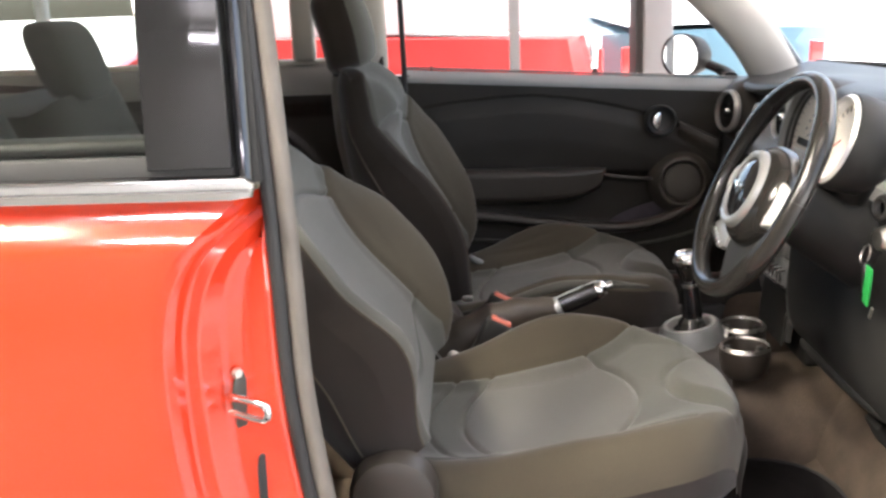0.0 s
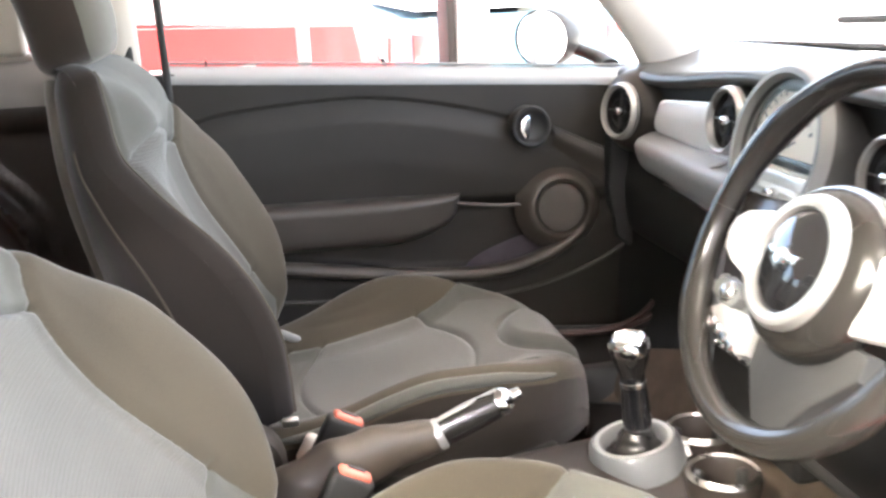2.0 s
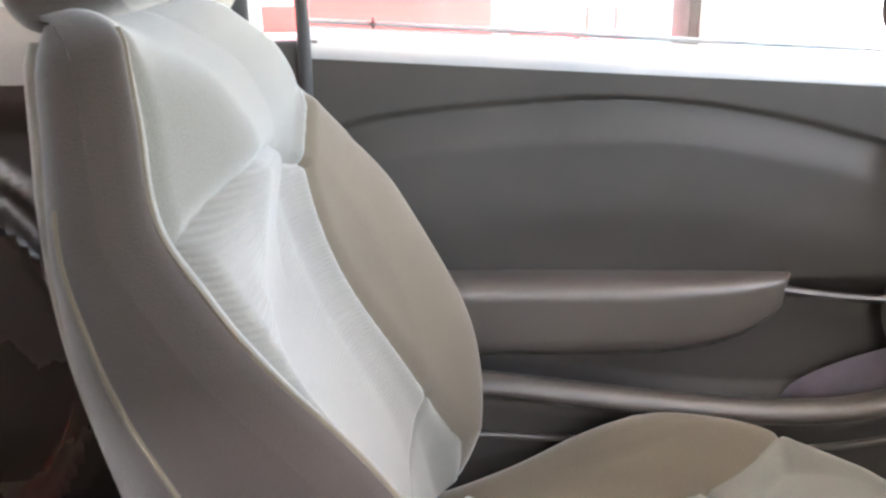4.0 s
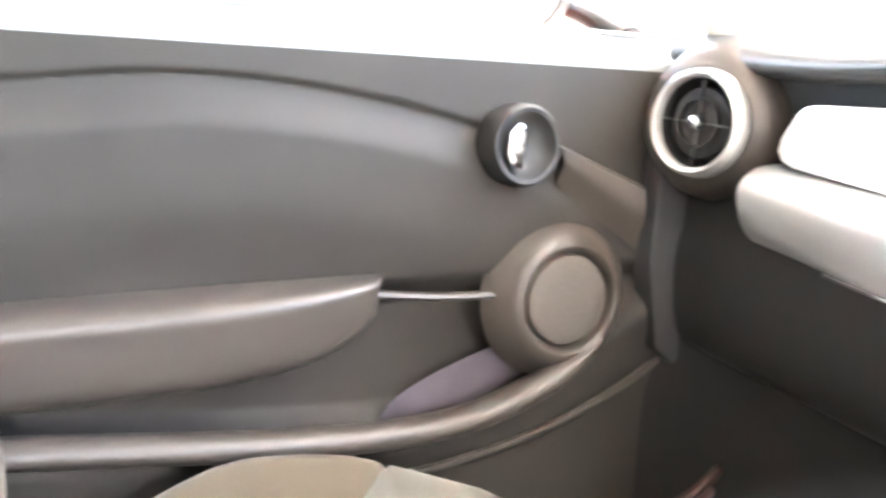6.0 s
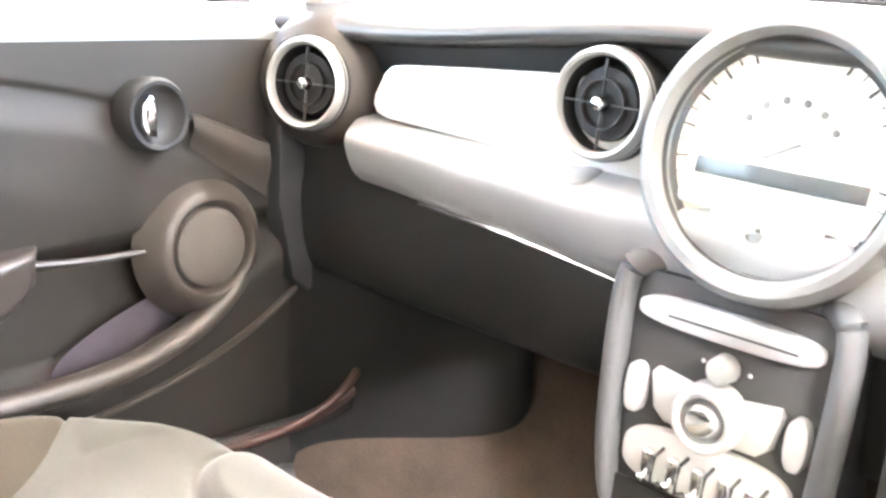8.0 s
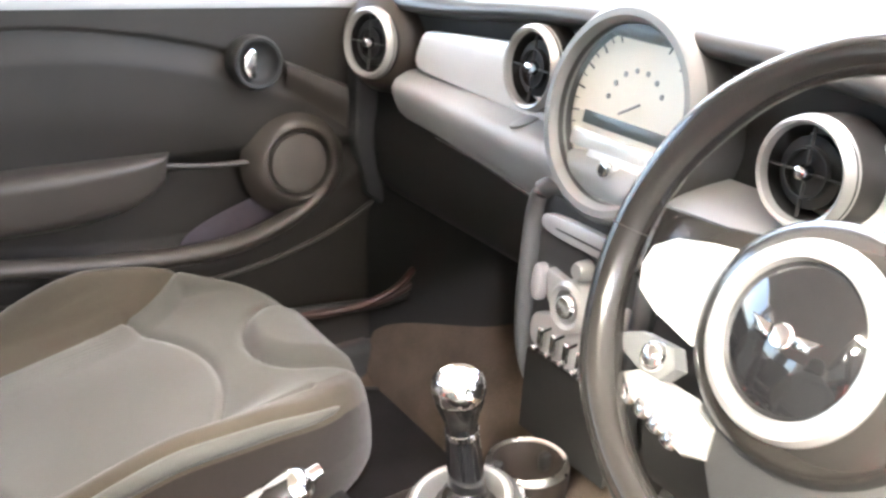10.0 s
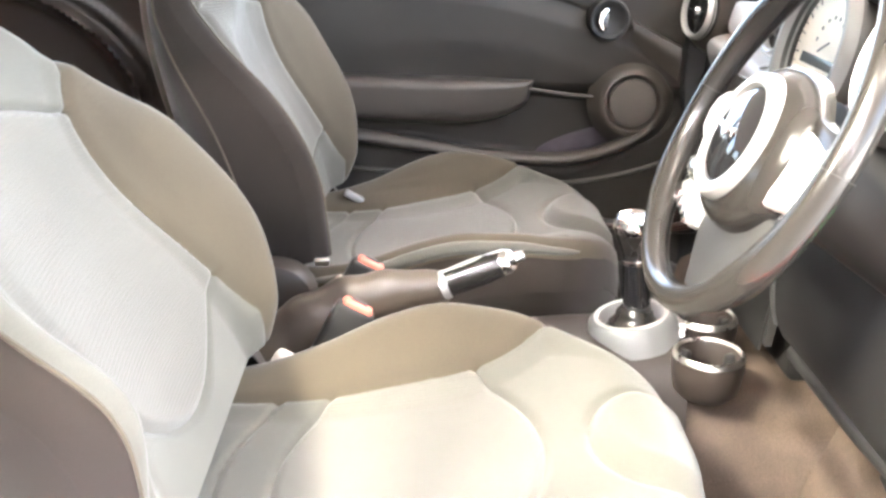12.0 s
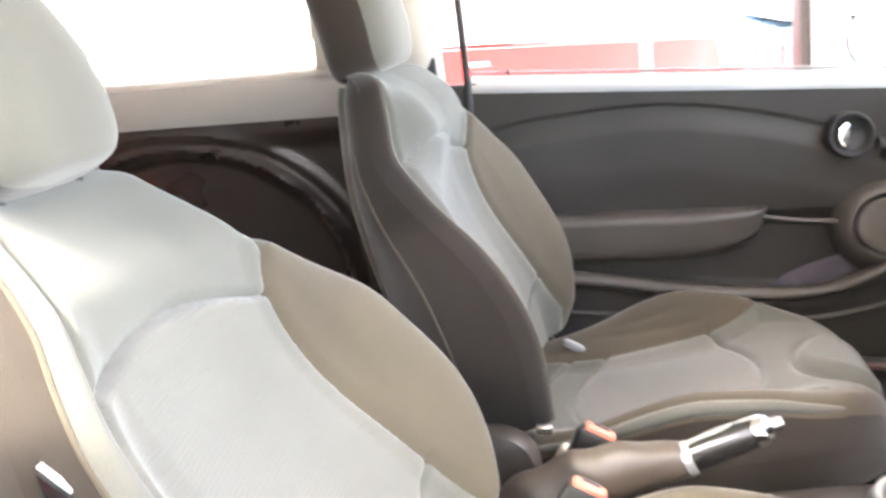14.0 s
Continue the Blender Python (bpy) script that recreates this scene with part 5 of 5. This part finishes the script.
part("key_blade", rbox((0.003, 0.009, 0.045), 0.001, Matrix.Translation(kc + Vector((0.004, 0.010, -0.026))) @ Matrix.Rotation(-0.12, 4, "X")), STEEL, keys, "steel key")
part("key_stub", rbox((0.003, 0.006, 0.020), 0.001, Matrix.Translation(kc + Vector((0.004, -0.022, -0.068))) @ Matrix.Rotation(0.5, 4, "X")), STEEL, keys)
# lower driver's panels
knee = thing("knee_panel", "black moulded panel under the steering column", "knee panel")
part("panel", along(((0.76, 0.80), (0.722, 0.76), (0.702, 0.68), (0.700, 0.59), (0.712, 0.525), (0.745, 0.497), (0.84, 0.49)), -0.64, -0.09, 16), PLASTIC_SOFT, knee)
part("edge_roll", tube(spline([(0.735, -0.10, 0.492), (0.728, -0.30, 0.500), (0.728, -0.45, 0.510), (0.735, -0.62, 0.530)], 20), 0.012, 12), PLASTIC_SOFT, knee)
for py in (-0.30, -0.42, -0.52):
    ped = thing("pedal", "black rubber foot pedal on a black arm", "pedal", "foot pedals")
    part("pad", rbox((0.015, 0.06, 0.05), 0.005, Matrix.Translation((0.80, py, 0.40)) @ Matrix.Rotation(-0.5, 4, "Y")), RUBBER, ped)
    part("arm", tube(spline([(0.81, py, 0.41), (0.85, py, 0.48), (0.86, py, 0.56)], 8), 0.008, 8), PLASTIC_SOFT, ped)

# ---- centre console, gear lever and handbrake ----
console = thing("centre_console", "charcoal centre console with two cup holders", "centre console")


def hump(x0, x1, widths, tops, flare=0.10):
    def fn(u, v):
        x = x0 + (x1 - x0) * u
        w, top = table(widths, x), table(tops, x)
        a = math.pi * v
        c, q = math.cos(a), math.sin(a)
        return Vector((x, w * math.copysign(abs(c) ** 0.4, c) * (1 + flare * (1 - q)), 0.24 + (top - 0.24) * abs(q) ** 0.35))
    return fn


part("tunnel", surface(hump(-0.40, 0.92, ((-0.4, 0.085), (0.92, 0.088)), ((-0.4, 0.34), (0.1, 0.385), (0.92, 0.43)), 0.35), 30, 28), CARPET, console, "brown carpeted tunnel")
part("console_cover", surface(hump(-0.34, 0.60, ((-0.34, 0.072), (0.1, 0.075), (0.42, 0.088), (0.60, 0.098)), ((-0.34, 0.37), (-0.05, 0.405), (0.20, 0.45), (0.42, 0.478), (0.60, 0.486))), 40, 32, cap=True), CONSOLE, console, "warm charcoal console cover")
GR = facing((0.538, -0.012, 0.495), (-0.18, 0, 1), (1, 0, 0))
part("gear_collar", lathe(((0.043, -0.02), (0.044, 0.004), (0.048, 0.012), (0.054, 0.013), (0.060, 0.006), (0.066, -0.025)), 52, GR), STACK_GREY, console, "satin grey gear collar")
part("collar_ring", lathe(((0.041, -0.014), (0.0425, 0.008), (0.0450, 0.0135), (0.0490, 0.0145), (0.0515, 0.0130)), 52, GR), RING_SILVER, console, "silver inner ring")
for cx, cy in ((0.624, -0.092), (0.650, 0.030)):
    cm = Matrix.Translation((cx, cy, 0.482))
    ch = part("cup_holder", lathe(((0.036, -0.046), (0.038, 0.0), (0.041, 0.006), (0.046, 0.004), (0.0475, -0.010), (0.043, -0.044), (0.034, -0.054), (0, -0.056)), 44, cm), CONSOLE, console, "round dark cup holder")
    part("cup_ring", lathe(((0.040, 0.005), (0.041, 0.0075), (0.043, 0.0085), (0.0455, 0.006), (0.047, 0.001)), 44, cm), STEEL, ch, "thin bright rim")
    part("cup_floor", lathe(((0, -0.046), (0.036, -0.046)), 30, cm), PLASTIC_SOFT, ch)
    for k in range(3):
        a = k * 2.1 + 0.3
        part("finger", rbox((0.016, 0.012, 0.022), 0.004, cm @ Matrix.Translation((0.034 * math.cos(a), 0.034 * math.sin(a), -0.012)) @ Matrix.Rotation(a, 4, "Z")), PLASTIC_SOFT, ch)
for k, (bx, by) in enumerate(((0.600, -0.035), (0.606, -0.016), (0.600, 0.004))):
    part("console_button", lathe(((0, 0.008), (0.005, 0.007), (0.0065, 0)), 18, Matrix.Translation((bx, by, 0.486))), SILVER, console, "small silver button")

lever = thing("gear_lever", "gear lever with a chrome-capped black knob", "gear lever")
g0, g1 = Vector((0.545, -0.012, 0.49)), Vector((0.526, -0.020, 0.645))
gd = facing(g1, g1 - g0, (1, 0, 0))


def gaiter(u, v):
    a = 2 * math.pi * v
    r = 0.042 * (1 - u) + 0.012 * u + 0.003 * math.sin(u * 22) * (1 - u) + 0.003 * math.cos(a * 4) * (1 - u)
    return Vector((0.540 + r * math.cos(a), -0.013 + r * math.sin(a), 0.478 + 0.055 * u))


part("gaiter", surface(gaiter, 14, 32, wrap_v=True), LEATHER, lever, "black leather gaiter")
part("shaft", tube([g0 + Vector((0, 0, 0.01)), g0.lerp(g1, 0.75)], lambda t: 0.0205 - 0.0045 * t, 24), GLOSS_BLACK, lever, "gloss black shaft")
part("collar", lathe(((0.0150, -0.062), (0.0172, -0.060), (0.0172, -0.054), (0.0150, -0.052)), 28, gd), CHROME, lever, "chrome collar")
part("knob", lathe(((0.0150, -0.052), (0.0165, -0.044), (0.0195, -0.034), (0.0235, -0.022), (0.0248, -0.012)), 36, gd), LEATHER, lever, "black knob")
part("knob_cap", lathe(((0.0245, -0.014), (0.0264, -0.010), (0.0266, -0.002), (0.0248, 0.005), (0.0205, 0.0085), (0.018, 0.0065), (0.010, 0.0075), (0, 0.008)), 36, gd), CHROME, lever, "chrome knob cap")

brake = thing("handbrake", "black handbrake lever with silver trim, pulled slightly up", "handbrake")
b0, b1, b2 = Vector((0.13, -0.012, 0.480)), Vector((0.276, -0.012, 0.548)), Vector((0.362, -0.012, 0.584))
bd = (b2 - b1).normalized()


def boot(u, v):
    p = Vector((0.02, -0.012, 0.43)).lerp(b1, u) + Vector((0, 0, 0.035 * math.sin(u * math.pi) - 0.02 * (1 - u)))
    a = 2 * math.pi * v
    w, h = 0.040 * (1 - u) + 0.019 * u, 0.060 * (1 - u) + 0.021 * u
    return p + Vector((-0.4 * h * math.sin(a), w * math.cos(a), h * math.sin(a))) + Vector((0, 0, 0.0042 * math.sin(u * 27 + 1.6 * math.cos(a)) * (1 - u) ** 0.7))


part("boot", surface(boot, 60, 32, wrap_v=True), BOOT, brake, "creased brown-black boot")
part("grip", tube([b1 - bd * 0.02, b1.lerp(b2, 0.3), b1.lerp(b2, 0.7), b2 - bd * 0.006], lambda t: 0.0165 + 0.002 * math.sin(3 * t), 22, 1.1), LEATHER, brake, "black leather grip")
up_b = bd.cross(Vector((0, 1, 0))).normalized() * -1
up_b = up_b if up_b.z > 0 else -up_b
part("top_strip", tube([b1 + up_b * 0.0155 - bd * 0.004, b1.lerp(b2, 0.5) + up_b * 0.0175, b2 + up_b * 0.0145], 0.0065, 12, 0.6), RING_SILVER, brake, "silver strip along the top")
part("collar", lathe(((0.018, -0.006), (0.0205, -0.004), (0.0205, 0.004), (0.018, 0.006)), 28, facing(b1 + bd * 0.002, bd)), RING_SILVER, brake, "silver collar")
part("end_cap", lathe(((0.018, -0.010), (0.0185, 0.0), (0.014, 0.009), (0.008, 0.012), (0.007, 0.024), (0, 0.026)), 28, facing(b2, bd)), CHROME, brake, "chrome end cap with release button")


# ---- seat belts ----
def buckle(x, y, z, lean):
    t = thing("belt_buckle", "black belt buckle with an orange-red release button", "belt buckle", "belt buckles")
    m = Matrix.Translation((x, y, z)) @ Matrix.Rotation(radians(lean), 4, "Y")
    part("housing", rbox((0.054, 0.026, 0.105), 0.007, m @ Matrix.Translation((0, 0, -0.048))), PLASTIC_SOFT, t)
    part("release_button", rbox((0.041, 0.019, 0.014), 0.004, m @ Matrix.Translation((0.0, 0, 0.003))), ORANGE, t, "orange-red release button")
    part("slot", rbox((0.022, 0.006, 0.003), 0.001, m @ Matrix.Translation((0.0, 0.004, 0.0105))), INK, t)
    part("stalk", tube([m @ Vector((0, 0, -0.07)), m @ Vector((-0.01, 0, -0.12)), m @ Vector((-0.04, 0, -0.17))], 0.012, 12, 0.6), WEBBING, t)
    for k in range(7):
        p = m @ Vector((-0.006 - 0.004 * k, 0, -0.104 - 0.0105 * k))
        part("sleeve_rib", lathe(((0.013, -0.003), (0.0165, 0.0), (0.013, 0.003)), 18, facing(p, m.to_3x3() @ Vector((0.36, 0, 0.93))) @ Matrix.Diagonal((1, 0.75, 1, 1))), BOOT, t, "ribbed brown-black sleeve")


buckle(0.172, 0.078, 0.540, 28)
buckle(0.162, -0.078, 0.540, 28)
for s, x0 in ((-1, 0.0), (1, 0.055)):
    hinge = thing("seat_hinge_cover", "pale grey plastic hinge cover beside the seat", "hinge cover", "seat hinge covers")
    part("cover", rbox((0.065, 0.022, 0.045), 0.009, Matrix.Translation((x0 + 0.085, s * 0.128, 0.474)) @ Matrix.Rotation(0.5, 4, "Y")), BEIGE, hinge)
    part("lever_tip", rbox((0.022, 0.010, 0.012), 0.003, Matrix.Translation((x0 + 0.045, s * 0.118, 0.532))), STEEL, hinge, "small bright lever")
outer_cover = thing("seat_hinge_cover", "pale grey plastic hinge cover beside the seat", "hinge cover", "seat hinge covers")
part("cover", rbox((0.040, 0.016, 0.014), 0.005, Matrix.Translation((0.122, 0.542, 0.502)) @ Matrix.Rotation(0.5, 4, "Y")), PLASTIC_GREY, outer_cover)
belt = thing("seat_belt", "dark seat belt hanging at the centre pillar", "seat belt")
part("webbing", surface(lambda u, v: Vector((-0.20 + 0.045 * v - 0.03 * u, 0.62 - 0.008 * math.sin(3 * v) + 0.02 * u, 0.46 + 0.72 * u)), 20, 3), WEBBING, belt)
part("anchor", rbox((0.045, 0.02, 0.09), 0.006, Matrix.Translation((-0.115, 0.640, 1.0))), PLASTIC_SOFT, belt, "black belt guide")
tabx = thing("seat_side_tab", "black pull tab with a bright edge on the seat back", "pull tab")
part("tab", plate(((-0.014, 0.020), (0.004, 0.006), (0.016, -0.012), (0.004, -0.022), (-0.008, -0.010)), 0.012, 0.002, Matrix(((1, 0, 0, -0.122), (0, 0, -1, -0.616), (0, 1, 0, 0.812), (0, 0, 0, 1)))), GLOSS_BLACK, tabx)
part("tab_edge", rbox((0.0016, 0.006, 0.026), 0.0007, Matrix.Translation((-0.126, -0.622, 0.826)) @ Matrix.Rotation(-0.85, 4, "Y")), SILVER, tabx, "bright edge")


# ---- dark floor sheets ----
def dark_floor_sheet(cx, cy):
    t = thing("dark_floor_sheet", "dark rounded floor sheet; the driver's one stands in for the seat's shadow", "floor mat", "floor mats")
    pts = oval(0.235, 0.235, 44, 3.4)
    m = Matrix.Translation((cx, cy, 0.252))
    part("mat", plate(pts, 0.012, 0.004, m), FLOOR_DARK, t)
    part("sheet_rim", tube([m @ Vector((x, y, 0.010)) for x, y in pts], 0.005, 8, closed=True), RUBBER, t, "thin black rim")


# this dark sheet stands in for the shadow of the driver's seat
dark_floor_sheet(0.528, -0.345)
dark_floor_sheet(0.58, 0.40)


# ---- rear bench ----
bench = thing("rear_seat", "grey cloth rear bench with two headrests", "rear seat")
for s in (-1, 1):
    def rear_back(u, v, s=s):
        a = 2 * math.pi * v
        w, t = 0.27 - 0.03 * u, 0.07
        c, q = math.cos(a), math.sin(a)
        return Vector((-0.62 - 0.16 * u + t * math.copysign(abs(q) ** 0.6, q), s * 0.30 + w * math.copysign(abs(c) ** 0.5, c), 0.50 + 0.48 * u ** 0.9 - 0.03 * (abs(c) ** 3) * u))
    part("backrest", surface(rear_back, 24, 36, wrap_v=True, cap=True), CLOTH_PANEL, bench, "grey cloth rear backrest")

    def rear_head(u, v, s=s):
        th, ph = math.pi * (u - 0.5), 2 * math.pi * v
        pw = lambda c, e: math.copysign(abs(c) ** e, c)
        return Vector((-0.750 + 0.05 * pw(math.cos(th), 0.4) * pw(math.sin(ph), 0.6) - 0.35 * 0.08 * pw(math.sin(th), 0.6), s * 0.30 + 0.12 * pw(math.cos(th), 0.4) * pw(math.cos(ph), 0.55), 1.045 + 0.085 * pw(math.sin(th), 0.6)))
    part("headrest", surface(rear_head, 20, 32, wrap_v=True), CLOTH_PANEL, bench, "rounded rear headrest")
    part("cushion", rbox((0.42, 0.50, 0.16), 0.05, Matrix.Translation((-0.50, s * 0.29, 0.45)) @ Matrix.Rotation(-0.12, 4, "Y"), 5), CLOTH_BOLSTER, bench, "brown-grey rear cushion")


# ---- cars beyond the glazing ----
def parked_car(name, x, y, paint, label, length=3.7, turn=0.0):
    t = thing(name, label, "car", "cars outside")
    t.location, t.rotation_euler = (x, y, -0.02), (0, 0, turn)
    L = length
    prof_low = ((-L / 2, 0.30), (-L / 2 - 0.0, 0.55), (-L / 2 + 0.06, 0.86), (L / 2 - 1.35, 0.93), (L / 2 - 0.35, 0.86), (L / 2 - 0.05, 0.70), (L / 2, 0.42), (L / 2 - 0.03, 0.28))
    body = bmesh.new()
    n = 13
    low = []
    for j in range(n):
        b = -1 + 2 * j / (n - 1)
        k = 1 - 0.10 * abs(b) ** 4
        low.append([body.verts.new((px * k, 0.82 * b, pz - 0.02 * abs(b) ** 3)) for px, pz in prof_low])
    for a, b in zip(low, low[1:]):
        for i in range(len(prof_low)):
            body.faces.new((a[i], a[(i + 1) % len(prof_low)], b[(i + 1) % len(prof_low)], b[i]))
    body.faces.new(low[0])
    body.faces.new(low[-1])
    bmesh.ops.bevel(body, geom=[e for e in body.edges if len(e.link_faces) == 2 and e.calc_face_angle() > 0.8], offset=0.03, segments=3, affect="EDGES")
    part("body", body, paint, t)
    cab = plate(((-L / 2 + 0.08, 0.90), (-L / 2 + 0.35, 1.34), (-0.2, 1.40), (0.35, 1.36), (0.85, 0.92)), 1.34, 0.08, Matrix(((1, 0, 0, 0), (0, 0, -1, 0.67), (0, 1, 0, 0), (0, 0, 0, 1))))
    part("cabin", cab, PALE_GLAZING, t, "pale glazing band with the sky's reflection put into its colour")
    part("roof", span((-L / 2 + 0.33, -0.60, 1.36), (0.42, 0.60, 1.42), 0.025), WHITE_PAINT, t, "white roof")
    for s in (-1, 1):
        part("door_handle", tube([Vector((-0.25, s * 0.835, 0.80)), Vector((-0.08, s * 0.835, 0.80))], 0.016, 10), CHROME, t)
        part("side_moulding", span((-1.0, s * 0.825 - 0.01, 0.62), (0.75, s * 0.825 + 0.01, 0.64), 0.004), WHITE_PAINT, t, "pale side line")
        part("mirror", rbox((0.10, 0.16, 0.11), 0.04, Matrix.Translation((0.62, s * 0.92, 0.96)), 4), WHITE_PAINT, t, "white door mirror")
        part("headlight", lathe(((0, 0.03), (0.07, 0.02), (0.10, 0.0)), 28, facing((L / 2 - 0.12, s * 0.58, 0.66), (0.9, s * 0.3, 0.4))), CHROME, t)
        part("tail_lamp", rbox((0.03, 0.10, 0.20), 0.01, Matrix.Translation((-L / 2 - 0.005, s * 0.66, 0.66))), RED_FAR, t)
        for wx in (-L / 2 + 0.62, L / 2 - 0.62):
            w = part("wheel", lathe(((0.19, 0.09), (0.27, 0.09), (0.30, 0.06), (0.30, -0.06), (0.27, -0.09), (0.19, -0.09)), 36, facing((wx, s * 0.74, 0.30), (0, s, 0))), RUBBER, t, "black tyre")
            part("rim", lathe(((0, 0.05), (0.06, 0.07), (0.19, 0.085), (0.20, 0.06)), 24, facing((wx, s * 0.74, 0.30), (0, s, 0))), STEEL, w)
    return t


parked_car("parked_car", -0.80, 6.02, RED_FAR, "red small hatchback with a white roof parked outside", turn=math.pi)
parked_car("parked_car", 1.92, 7.25, TEAL, "blue-grey small hatchback parked outside", turn=math.pi / 2)
parked_car("parked_car", -5.3, 4.9, RED_FAR, "red small hatchback with a white roof parked outside", turn=math.pi)
